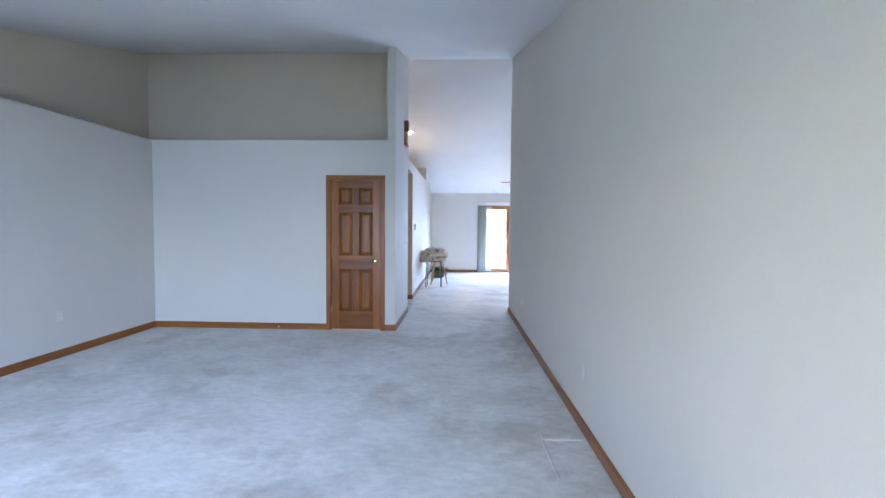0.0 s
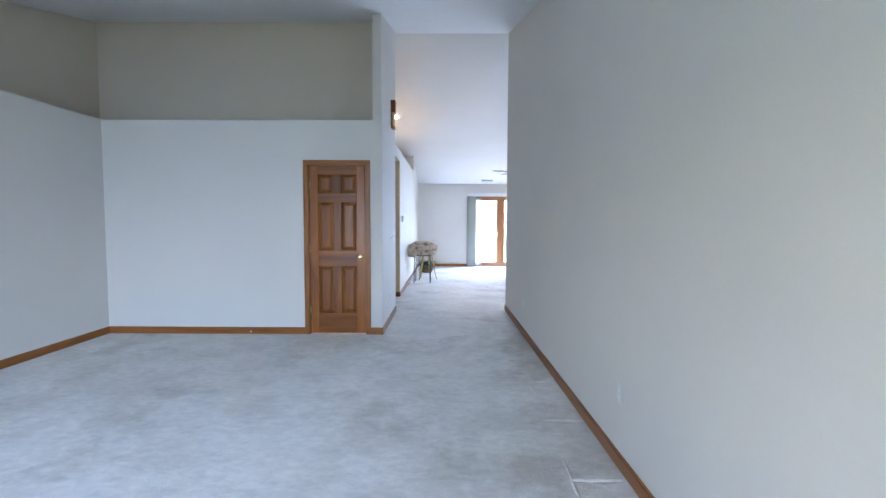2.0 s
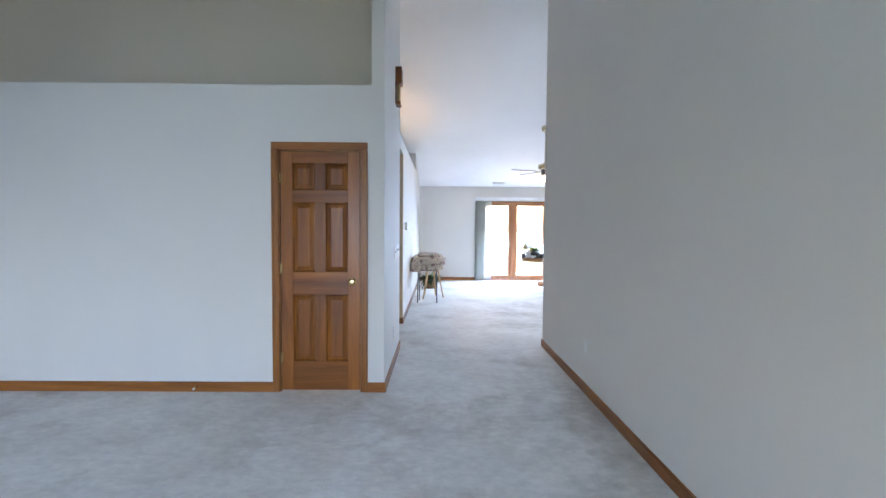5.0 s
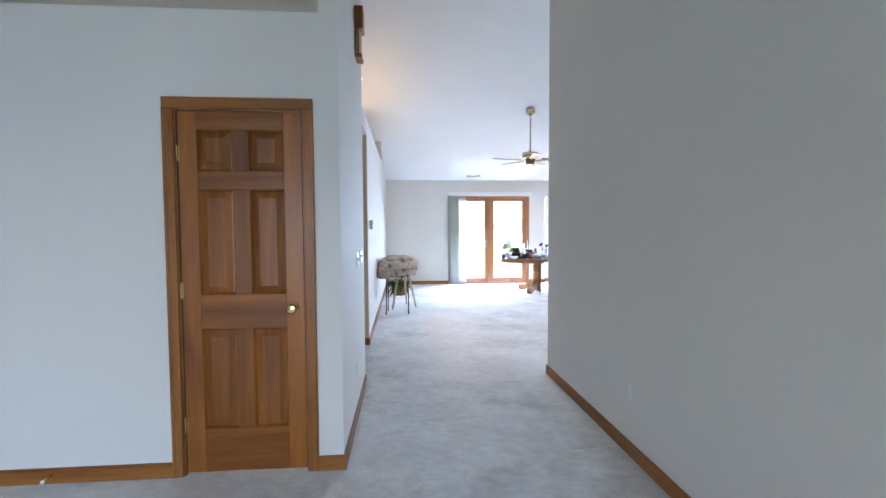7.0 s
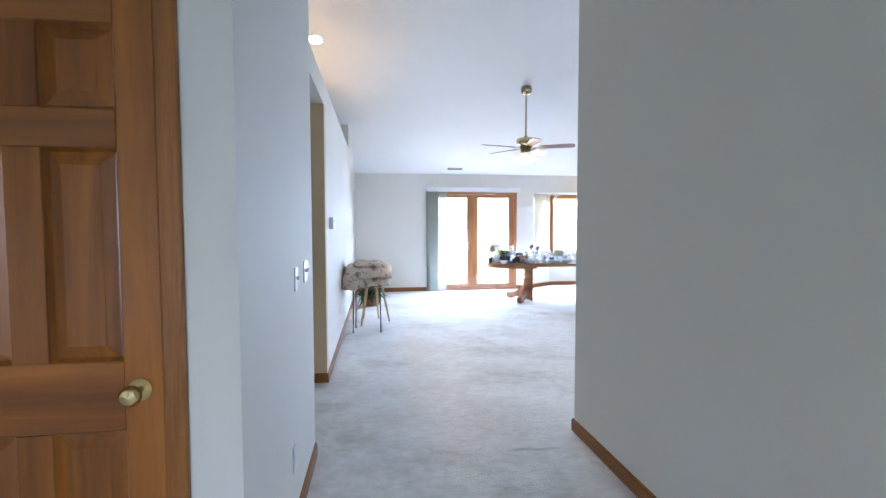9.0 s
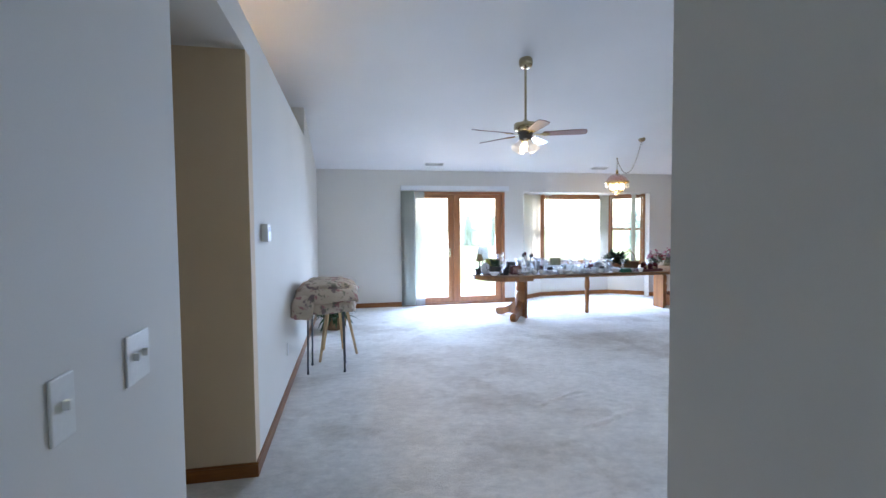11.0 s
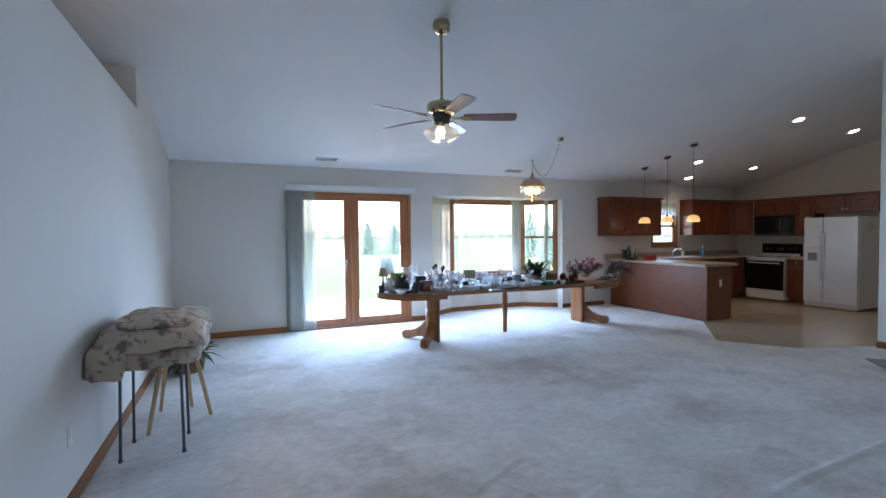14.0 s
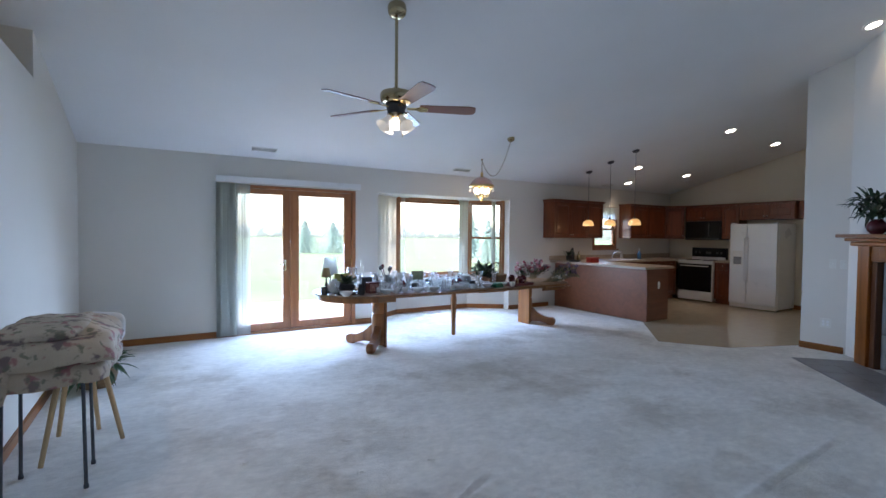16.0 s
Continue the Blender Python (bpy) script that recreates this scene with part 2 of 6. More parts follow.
M = {
    "wall": material("wall_paint", (0.72, 0.685, 0.625), 0.75, second=(0.68, 0.645, 0.585), scale=0.8, detail_scale=220, bump=0.12, bump_dist=0.0015, spec=0.3),
    "ceiling": material("ceiling_paint", (0.78, 0.775, 0.765), 0.85, second=(0.74, 0.735, 0.725), scale=1.0, detail_scale=90, bump=0.35, bump_dist=0.004, spec=0.2),
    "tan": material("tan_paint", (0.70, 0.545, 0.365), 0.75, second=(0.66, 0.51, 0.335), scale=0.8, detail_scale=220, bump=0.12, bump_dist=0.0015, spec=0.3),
    "greige": material("greige_paint", (0.68, 0.60, 0.485), 0.75, second=(0.64, 0.56, 0.45), scale=0.8, detail_scale=220, bump=0.12, bump_dist=0.0015, spec=0.3),
    "cream": material("cream_paint", (0.74, 0.665, 0.54), 0.75, second=(0.70, 0.625, 0.50), scale=0.8, detail_scale=220, bump=0.12, bump_dist=0.0015, spec=0.3),
    "carpet": carpet_material(),
    "trim": wood("oak_trim", (0.36, 0.135, 0.030), (0.19, 0.062, 0.013), coat=0.05, spec=0.35, axis=0),
    "trim_y": wood("oak_trim_lengthwise", (0.36, 0.135, 0.030), (0.19, 0.062, 0.013), coat=0.05, spec=0.35, axis=1),
    "trim_z": wood("oak_trim_upright", (0.36, 0.135, 0.030), (0.19, 0.062, 0.013), coat=0.05, spec=0.35, axis=2),
    "door": wood("oak_door", (0.36, 0.122, 0.021), (0.135, 0.037, 0.006), axis=2, rough=0.30, coat=0.1, spec=0.4, scale=6.0, fine_share=0.22),
    "door_x": wood("oak_door_rail", (0.34, 0.114, 0.020), (0.135, 0.037, 0.006), axis=0, rough=0.30, coat=0.1, spec=0.4, scale=6.0, fine_share=0.22),
    "dark_door": wood("dark_oak_door", (0.13, 0.045, 0.012), (0.055, 0.017, 0.005), axis=2, rough=0.3, coat=0.1, spec=0.4, scale=6.0, fine_share=0.22),
    "oak": wood("golden_oak", (0.40, 0.155, 0.038), (0.22, 0.078, 0.017), axis=2),
    "oak_x": wood("golden_oak_top", (0.40, 0.155, 0.038), (0.22, 0.078, 0.017), axis=0),
    "winframe": wood("stained_window_wood", (0.37, 0.14, 0.046), (0.25, 0.088, 0.028), axis=2),
    "cherry": wood("cherry_cabinet", (0.20, 0.050, 0.016), (0.105, 0.024, 0.008), axis=2, rough=0.3),
    "cherry_panel": wood("cherry_panel", (0.20, 0.064, 0.026), (0.145, 0.045, 0.018), axis=0, rough=0.35),
    "pine": wood("pale_pine", (0.62, 0.42, 0.22), (0.48, 0.30, 0.14), axis=2, rough=0.5, coat=0.05),
    "brass": material("polished_brass", (0.78, 0.60, 0.28), 0.22, metal=1.0, bump=0.03, second=(0.70, 0.52, 0.24)),
    "antique": material("antique_brass", (0.50, 0.42, 0.27), 0.2, metal=1.0, bump=0.02, second=(0.40, 0.33, 0.20)),
    "steel": material("grey_steel", (0.10, 0.11, 0.12), 0.45, metal=0.6, bump=0.05),
    "chrome": material("chrome", (0.8, 0.8, 0.82), 0.12, metal=1.0, bump=0),
    "white": material("white_enamel", (0.80, 0.80, 0.79), 0.3, bump=0.02, second=(0.77, 0.77, 0.76)),
    "plastic": material("almond_plastic", (0.78, 0.76, 0.70), 0.4, bump=0.02),
    "black": material("black_glass", (0.010, 0.010, 0.011), 0.15, bump=0, spec=0.2),
    "darkgrey": material("dark_grey_plastic", (0.05, 0.05, 0.052), 0.45, bump=0.05),
    "vinyl": material("vinyl_floor", (0.53, 0.43, 0.30), 0.12, second=(0.50, 0.40, 0.275), scale=7, detail_scale=40, bump=0.04),
    "counter": material("laminate_counter", (0.50, 0.40, 0.30), 0.35, second=(0.38, 0.29, 0.21), scale=18, detail_scale=120, bump=0.02),
    "blind": translucent(material("vinyl_blind", (0.62, 0.62, 0.57), 0.8, bump=0.03, scale=2, spec=0.1), (0.80, 0.82, 0.76), 0.30),
    "sheer": sheer(translucent(material("sheer_blind", (0.62, 0.63, 0.60), 0.8, bump=0.03, scale=2, spec=0.1), (0.80, 0.82, 0.78), 0.3), 0.5),
    "bulb": glow("lit_lamp", (1.0, 0.82, 0.62), 1.6),
    "can": glow("lit_recessed_lamp", (1.0, 0.93, 0.84), 1.6),
    "pane": thin_glass("window_glass", 0.03, 5.0, 0.5, 0.02),
    "hearth": material("hearth_tile", (0.27, 0.26, 0.255), 0.4, second=(0.19, 0.185, 0.18), scale=6, detail_scale=60, bump=0.1),
    "grass": material("lawn", (0.155, 0.20, 0.125), 0.95, second=(0.12, 0.165, 0.10), scale=0.4, detail_scale=30, bump=0.6, bump_dist=0.03, spec=0.1),
    "concrete": material("concrete", (0.42, 0.41, 0.39), 0.85, scale=2, detail_scale=80, bump=0.3),
    "bay_blind": translucent(material("pale_vinyl_blind", (0.74, 0.72, 0.66), 0.8, bump=0.03, scale=2, spec=0.1), (0.85, 0.82, 0.75), 0.3),
    # Distance haze is put into the base colours of the needles and bark.
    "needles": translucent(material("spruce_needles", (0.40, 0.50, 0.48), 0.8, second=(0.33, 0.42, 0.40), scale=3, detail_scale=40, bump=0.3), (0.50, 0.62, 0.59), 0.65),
    "bark": material("bark", (0.26, 0.23, 0.20), 0.9, scale=8, bump=0.8, bump_dist=0.01),
}


# ---- building helpers ----
def thing(name, where, label, category, group="", rz=0, kind=""):
    ob = new(name)
    ob.matrix_basis = pose(*where, 0, 0, rz)
    ob.empty_display_size = 0.1
    return tagged(ob, label, category, group, kind)


def part(name, bm, mat, parent=None, label="", smooth=False):
    me = bpy.data.meshes.new(name)
    bm.normal_update()
    bm.to_mesh(me)
    bm.free()
    if smooth:
        for p in me.polygons:
            p.use_smooth = True
        me.set_sharp_from_angle(angle=radians(40))
    me.materials.append(mat)
    ob = new(name, me)
    ob.parent = parent
    if label:
        ob["label"] = label
    return ob


def again(ob, m, parent=None):
    """Another object on the same mesh."""
    o = bpy.data.objects.new(ob.name.split(".")[0], ob.data)
    scene.collection.objects.link(o)
    o.parent = parent or ob.parent
    o.matrix_basis = m
    if "label" in ob:
        o["label"] = ob["label"]
    return o


def box(bm, x0, x1, y0, y1, z0, z1, bevel=0.0, segments=2):
    """An axis-aligned box, with bevelled edges where asked."""
    made = bmesh.ops.create_cube(bm, size=1.0, matrix=Matrix.Translation(((x0 + x1) / 2, (y0 + y1) / 2, (z0 + z1) / 2)) @ Matrix.Diagonal((x1 - x0, y1 - y0, z1 - z0, 1)))
    if bevel:
        edges = list({e for v in made["verts"] for e in v.link_edges})
        bmesh.ops.bevel(bm, geom=edges, offset=bevel, segments=segments, affect='EDGES', profile=0.5)
    return bm


def boxm(*args, **kw):
    return box(bmesh.new(), *args, **kw)


def prism(bm, poly, z0, top):
    """A solid over a plan polygon (counter-clockwise); bottom and top are heights or functions of x, y."""
    lo = [bm.verts.new((x, y, z0(x, y) if callable(z0) else z0)) for x, y in poly]
    hi = [bm.verts.new((x, y, top(x, y) if callable(top) else top)) for x, y in poly]
    bm.faces.new(hi)
    bm.faces.new(lo[::-1])
    k = len(poly)
    for i in range(k):
        bm.faces.new((lo[i], lo[(i + 1) % k], hi[(i + 1) % k], hi[i]))
    return bm


def lathe(bm, profile, segments=20, at=(0, 0, 0), m=None):
    """Turn a profile of (radius, height) pairs about the z axis."""
    m = m or Matrix.Translation(at)
    rings = []
    for r, z in profile:
        rings.append([bm.verts.new(m @ Vector((max(r, 1e-4) * math.cos(2 * math.pi * i / segments), max(r, 1e-4) * math.sin(2 * math.pi * i / segments), z))) for i in range(segments)])
    for a, b in zip(rings, rings[1:]):
        for i in range(segments):
            bm.faces.new((a[i], a[(i + 1) % segments], b[(i + 1) % segments], b[i]))
    if profile[0][0] > 1e-3:
        bm.faces.new(rings[0][::-1])
    if profile[-1][0] > 1e-3:
        bm.faces.new(rings[-1])
    return bm


def tube(bm, pts, r0, r1=None, segments=10):
    """A round bar through points, tapering from r0 to r1."""
    r1 = r0 if r1 is None else r1
    pts = [Vector(p) for p in pts]
    rings, k = [], len(pts)
    for i, p in enumerate(pts):
        way = (pts[min(i + 1, k - 1)] - pts[max(i - 1, 0)]).normalized()
        side = way.cross(Vector((0, 0, 1)) if abs(way.z) < 0.95 else Vector((1, 0, 0))).normalized()
        up = side.cross(way)
        r = r0 + (r1 - r0) * i / max(1, k - 1)
        rings.append([bm.verts.new(p + r * (math.cos(2 * math.pi * j / segments) * side + math.sin(2 * math.pi * j / segments) * up)) for j in range(segments)])
    for a, b in zip(rings, rings[1:]):
        for j in range(segments):
            bm.faces.new((a[j], b[j], b[(j + 1) % segments], a[(j + 1) % segments]))
    bm.faces.new(rings[0])
    bm.faces.new(rings[-1][::-1])
    bmesh.ops.recalc_face_normals(bm, faces=bm.faces)
    return bm


def structure(name, bm, mat, label="", category=""):
    bmesh.ops.recalc_face_normals(bm, faces=bm.faces)
    return tagged(part(name, bm, mat), label, category, "", "structure")


# ---- the plan ----
RIDGE_Y, RIDGE_Z, SLOPE, FALL = 1.6, 4.224, 0.252, 0.2455
FLAT = 2.44
FAR_Y, LEFT_X, EAST_X, FRONT_Y = 8.55, -0.07, 11.75, -7.6
SHELF = 2.67


def roof(x, y):
    return max(FLAT, RIDGE_Z - (FALL if y > RIDGE_Y else SLOPE) * abs(y - RIDGE_Y))


def under(x, y):
    return roof(x, y) + 0.03


def wall(name, pieces, label, mat=None):
    bm = bmesh.new()
    for poly, z0, z1 in pieces:
        prism(bm, poly, z0, z1)
    return structure(name, bm, mat or M["wall"], label, "wall")


def rect(x0, x1, y0, y1):
    return [(x0, y0), (x1, y0), (x1, y1), (x0, y1)]


FLAT_Y = RIDGE_Y - (RIDGE_Z - FLAT) / SLOPE
# floors
bm = bmesh.new()
prism(bm, [(-4.1, FRONT_Y - 0.15), (2.0, FRONT_Y - 0.15), (2.0, 1.49), (8.2, 1.49), (8.2, 4.3), (7.15, 4.7), (6.65, 5.4), (7.74, 6.42), (7.74, 8.7), (6.62, 8.7), (5.98, 9.2), (4.4, 9.2), (3.76, 8.7), (-4.1, 8.7)], -0.15, 0.0)
structure("floor", bm, M["carpet"], "worn light beige wall-to-wall carpet with trodden patches", "carpet")
bm = bmesh.new()
prism(bm, [(8.2, 3.3), (11.9, 3.3), (11.9, 8.7), (7.74, 8.7), (7.74, 6.42), (6.65, 5.4), (7.15, 4.7), (8.2, 4.3)], -0.15, -0.004)
structure("floor_kitchen", bm, M["vinyl"], "glossy tan sheet vinyl kitchen floor", "floor")
# ceiling: two slopes and a flat strip at the front
bm = bmesh.new()
X0, X1 = -4.2, 12.0
for ya, yb in ((FRONT_Y - 0.2, FLAT_Y), (FLAT_Y, RIDGE_Y), (RIDGE_Y, 9.0)):
    prism(bm, rect(X0, X1, ya, yb), roof if yb < 8.8 else (lambda x, y: RIDGE_Z - FALL * (y - RIDGE_Y)), lambda x, y: roof(x, y) + 0.22)
structure("ceiling", bm, M["ceiling"], "vaulted white textured drywall ceiling", "ceiling")

# front room
def right_x(y):
    """The passage wall runs slightly out of square."""
    return 1.707 + (RIDGE_Y - y) * 0.0115


def right_piece(y0, y1):
    return [(right_x(y0), y0), (right_x(y0) + 0.12, y0), (right_x(y1) + 0.12, y1), (right_x(y1), y1)]


wall("wall_right", [(right_piece(FRONT_Y, FLAT_Y), 0, under), (right_piece(FLAT_Y, 1.585), 0, under)], "long off-white painted wall beside the passage")
wall("wall_left", [(rect(-3.95, -3.36, FRONT_Y, 0.0), 0, 2.585), (rect(-3.95, -3.36, 0.0, 0.62), 0, 2.585)], "off-white painted wall with a plant ledge on top")
wall("wall_left_upper", [(rect(-4.1, -3.83, FRONT_Y, FLAT_Y), 2.585, under), (rect(-4.1, -3.83, FLAT_Y, 0.74), 2.585, under)], "beige painted wall set back above the plant ledge", M["greige"])
wall("wall_closet", [(rect(-3.36, -0.91, 0.0, 0.12), 0, 2.585), (rect(-0.91, -0.175, 0.0, 0.12), 2.07, 2.585), (rect(-0.175, -0.105, 0.0, 0.12), 0, 2.585),
                     (rect(-3.36, -0.105, 0.12, 0.62), 2.47, 2.585)], "off-white painted closet wall with a plant ledge on top")
wall("wall_closet_upper", [(rect(-3.83, -0.105, 0.62, 0.74), 2.585, under)], "beige painted wall set back above the plant ledge", M["greige"])
wall("wall_passage", [(rect(-0.105, 0.0, 0.0, 1.48), 0, under)], "white painted wall of the passage")
wall("wall_front", [(rect(-4.1, -1.8, FRONT_Y - 0.15, FRONT_Y), 0, FLAT + .03), (rect(1.4, 2.0, FRONT_Y - 0.15, FRONT_Y), 0, FLAT + .03),
                    (rect(-1.8, 1.4, FRONT_Y - 0.15, FRONT_Y), 0, 0.6), (rect(-1.8, 1.4, FRONT_Y - 0.15, FRONT_Y), 2.1, FLAT + .03)], "off-white painted front wall")
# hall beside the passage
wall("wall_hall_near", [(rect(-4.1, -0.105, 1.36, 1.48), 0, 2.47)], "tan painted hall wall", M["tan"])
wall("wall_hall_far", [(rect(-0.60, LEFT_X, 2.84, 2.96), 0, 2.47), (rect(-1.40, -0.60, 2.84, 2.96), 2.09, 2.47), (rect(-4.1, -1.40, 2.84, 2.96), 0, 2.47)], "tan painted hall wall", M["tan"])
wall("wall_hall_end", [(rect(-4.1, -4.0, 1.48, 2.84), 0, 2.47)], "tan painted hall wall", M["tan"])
wall("hall_soffit", [(rect(-4.1, LEFT_X, 1.482, 6.40), 2.47, SHELF)], "white plant ledge above the hall")
wall("wall_living_left", [(rect(LEFT_X - 0.12, LEFT_X, 2.96, 6.40), 0, 2.47), (rect(-1.3, LEFT_X, 6.40, FAR_Y + 0.15), 0, under)], "white painted wall with an open plant ledge")
wall("wall_ledge_back", [(rect(-1.42, -1.3, 0.74, RIDGE_Y), SHELF, under), (rect(-1.42, -1.3, RIDGE_Y, 6.40), SHELF, under)], "white painted wall behind the plant ledge")
# far wall
F0, F1 = FAR_Y, FAR_Y + 0.15
wall("wall_far", [(rect(LEFT_X, 1.442, F0, F1), 0, under), (rect(1.442, 3.428, F0, F1), 2.132, under), (rect(3.428, 3.82, F0, F1), 0, under),
                  (rect(3.82, 6.57, F0, F1), 2.135, under), (rect(6.57, 8.93, F0, F1), 0, under), (rect(8.93, 9.72, F0, F1), 0, 1.165),
                  (rect(8.93, 9.72, F0, F1), 2.105, under), (rect(9.72, EAST_X + 0.12, F0, F1), 0, under)], "off-white painted window wall")
wall("wall_kitchen", [(rect(EAST_X, EAST_X + 0.12, 3.4, F0), 0, under)], "cream painted kitchen wall", M["cream"])
wall("wall_kitchen_south", [(rect(8.2, EAST_X + 0.12, 3.28, 3.4), 0, under)], "cream painted kitchen wall", M["cream"])
wall("wall_fireplace", [([(8.05, 3.80), (5.86, 1.615), (8.2, 1.615), (8.2, 4.28), (8.05, 4.28)], 0, under)], "off-white painted corner wall round the fireplace")
wall("wall_south", [(rect(1.81, 5.9, 1.49, 1.585), 0, under)], "off-white painted wall")


# ---- trim ----
def baseboard(p, q, side, mat):
    """A baseboard from p to q on a wall, proud towards side (a plan vector)."""
    p, q, s = Vector(p), Vector(q), Vector(side)
    a, b = p + s * 0.013, q + s * 0.013
    bm = bmesh.new()
    prism(bm, [tuple(p), tuple(q), tuple(b), tuple(a)], 0.0, 0.072)
    c, d = p + s * 0.008, q + s * 0.008
    prism(bm, [tuple(p), tuple(q), tuple(d), tuple(c)], 0.072, 0.084)
    return structure("baseboard", bm, mat, "stained oak baseboard along the wall", "baseboard")


D = 0.7071
for p, q, s in (((-3.36, FRONT_Y), (-3.36, -0.013), (1, 0)), ((right_x(FRONT_Y), FRONT_Y), (right_x(1.585), 1.585), (-1, 0)), ((0.0, 0.0), (0.0, 1.48), (1, 0)),
                ((LEFT_X, 2.84), (LEFT_X, FAR_Y - 0.013), (1, 0)), ((8.05, 4.28), (8.05, 3.82), (-1, 0)), ((EAST_X, 3.5), (EAST_X, 5.98), (-1, 0))):
    baseboard(p, q, s, M["trim_y"])
for p, q, s in (((-3.36, 0.0), (-0.945, 0.0), (0, -1)), ((-0.14, 0.0), (0.013, 0.0), (0, -1)), ((LEFT_X, FAR_Y), (1.44, FAR_Y), (0, -1)),
                ((3.43, FAR_Y), (3.82, FAR_Y), (0, -1)), ((6.57, FAR_Y), (7.62, FAR_Y), (0, -1)), ((-0.60, 2.84), (LEFT_X + 0.013, 2.84), (0, -1)), ((1.694, 1.585), (1.95, 1.585), (0, 1)), ((8.05, 4.28), (8.2, 4.28), (0, 1))):
    baseboard(p, q, s, M["trim"])


# ---- doors ----
def raised_panel(w, h, t, field):
    """A door panel w by h, centred, facing -y, with a sloped border round a raised field."""
    bm = bmesh.new()
    rows = []
    for inset, y in ((0, 0.004), (0.006, 0.012), (0.010, 0.017), (0.014, 0.016), (field, 0.003), (field + 0.003, 0.001)):
        a, b = w / 2 - inset, h / 2 - inset
        rows.append([bm.verts.new(v) for v in ((-a, y, -b), (a, y, -b), (a, y, b), (-a, y, b))])
    for r0, r1 in zip(rows, rows[1:]):
        for i in range(4):
            bm.faces.new((r0[i], r0[(i + 1) % 4], r1[(i + 1) % 4], r1[i]))
    bm.faces.new(rows[-1])
    back = [bm.verts.new((v.co.x, t, v.co.z)) for v in rows[0]]
    bm.faces.new(back[::-1])
    for i in range(4):
        bm.faces.new((rows[0][(i + 1) % 4], rows[0][i], back[i], back[(i + 1) % 4]))
    bmesh.ops.recalc_face_normals(bm, faces=bm.faces)
    return bm


def six_panel_door(name, where, width, height, hinge_left, label, upright="door", across="door_x"):
    """An oak six-panel door in its casing; local x along the wall, -y to the viewer, x = 0 at the slab's left edge."""
    ob = thing(name, where, label, "door", kind="structure")
    st, mu, t = 0.100, 0.092, 0.035
    pw = (width - 2 * st - mu) / 2
    rails = [(0.0, 0.25), (0.82, 1.015), (1.60, 1.705), (1.93, height)]
    for x0 in (0, width - st):
        part("stile", boxm(x0, x0 + st, 0, t, 0, height, bevel=0.002, segments=1), M[upright], ob)
    for z0, z1 in rails:
        part("rail", boxm(st, width - st, 0, t, z0, z1, bevel=0.002, segments=1), M[across], ob)
    for (_, z0), (z1, _) in zip(rails, rails[1:]):
        part("mullion", boxm(st + pw, st + pw + mu, 0, t, z0, z1, bevel=0.002, segments=1), M[upright], ob)
        for x0 in (st, st + pw + mu):
            pn = part("panel", raised_panel(pw, z1 - z0, 0.030, 0.042), M[upright], ob)
            pn.matrix_basis = pose(x0 + pw / 2, 0.002, (z0 + z1) / 2)
    kx = width - 0.06 if hinge_left else 0.06
    kn = part("door_knob", lathe(bmesh.new(), [(0.032, 0), (0.032, 0.004), (0.024, 0.010), (0.012, 0.014), (0.011, 0.032), (0.020, 0.038), (0.028, 0.050), (0.028, 0.060), (0.020, 0.070), (0.0, 0.073)], 24), M["brass"], ob, "polished brass door knob", smooth=True)
    kn.matrix_basis = pose(kx, -0.0005, 0.935, 90)
    hx = -0.004 if hinge_left else width + 0.004
    for z in (0.28, 1.04, 1.80):
        hb = bmesh.new()
        lathe(hb, [(0.006, -0.045), (0.006, 0.045)], 10, (hx, -0.004, z))
        box(hb, hx - 0.012, hx + 0.012, -0.001, 0.003, z - 0.044, z + 0.044)
        part("hinge", hb, M["brass"], ob, "brass hinge")
    # jamb and casing
    for x0, x1 in ((-0.032, -0.004), (width + 0.004, width + 0.032)):
        part("jamb", boxm(x0, x1, -0.008, 0.11, -0.012, height + 0.004), M["trim_z"], ob)
    part("jamb", boxm(-0.032, width + 0.032, -0.008, 0.11, height + 0.004, height + 0.028), M["trim"], ob)
    for s, x0 in ((-1, -0.012), (1, width + 0.012)):
        bm = bmesh.new()
        a, b = sorted((x0, x0 + s * 0.045))
        box(bm, a, b, -0.026, -0.012, -0.012, height + 0.012, bevel=0.004)
        a, b = sorted((x0 + s * 0.040, x0 + s * 0.058))
        box(bm, a, b, -0.031, -0.012, -0.012, height + 0.012, bevel=0.004)
        part("casing", bm, M["trim_z"], ob)
    bm = bmesh.new()
    box(bm, -0.070, width + 0.070, -0.026, -0.012, height + 0.012, height + 0.057, bevel=0.004)
    box(bm, -0.070, width + 0.070, -0.031, -0.012, height + 0.052, height + 0.070, bevel=0.004)
    part("casing", bm, M["trim"], ob)
    return ob


six_panel_door("door_1", (-0.875, 0.012, 0.012), 0.665, 2.03, True, "closed six-panel oak closet door with brass knob")
six_panel_door("door_2", (-1.368, 2.852, 0.012), 0.74, 2.045, False, "closed dark six-panel oak door in the hall", "dark_door", "dark_door")


# ---- windows ----
def pane(x0, x1, y, z0, z1, parent):
    ob = part("pane", boxm(x0, x1, y - 0.003, y + 0.003, z0, z1), M["pane"], parent, "clear glass pane")
    ob.visible_shadow = False
    return ob


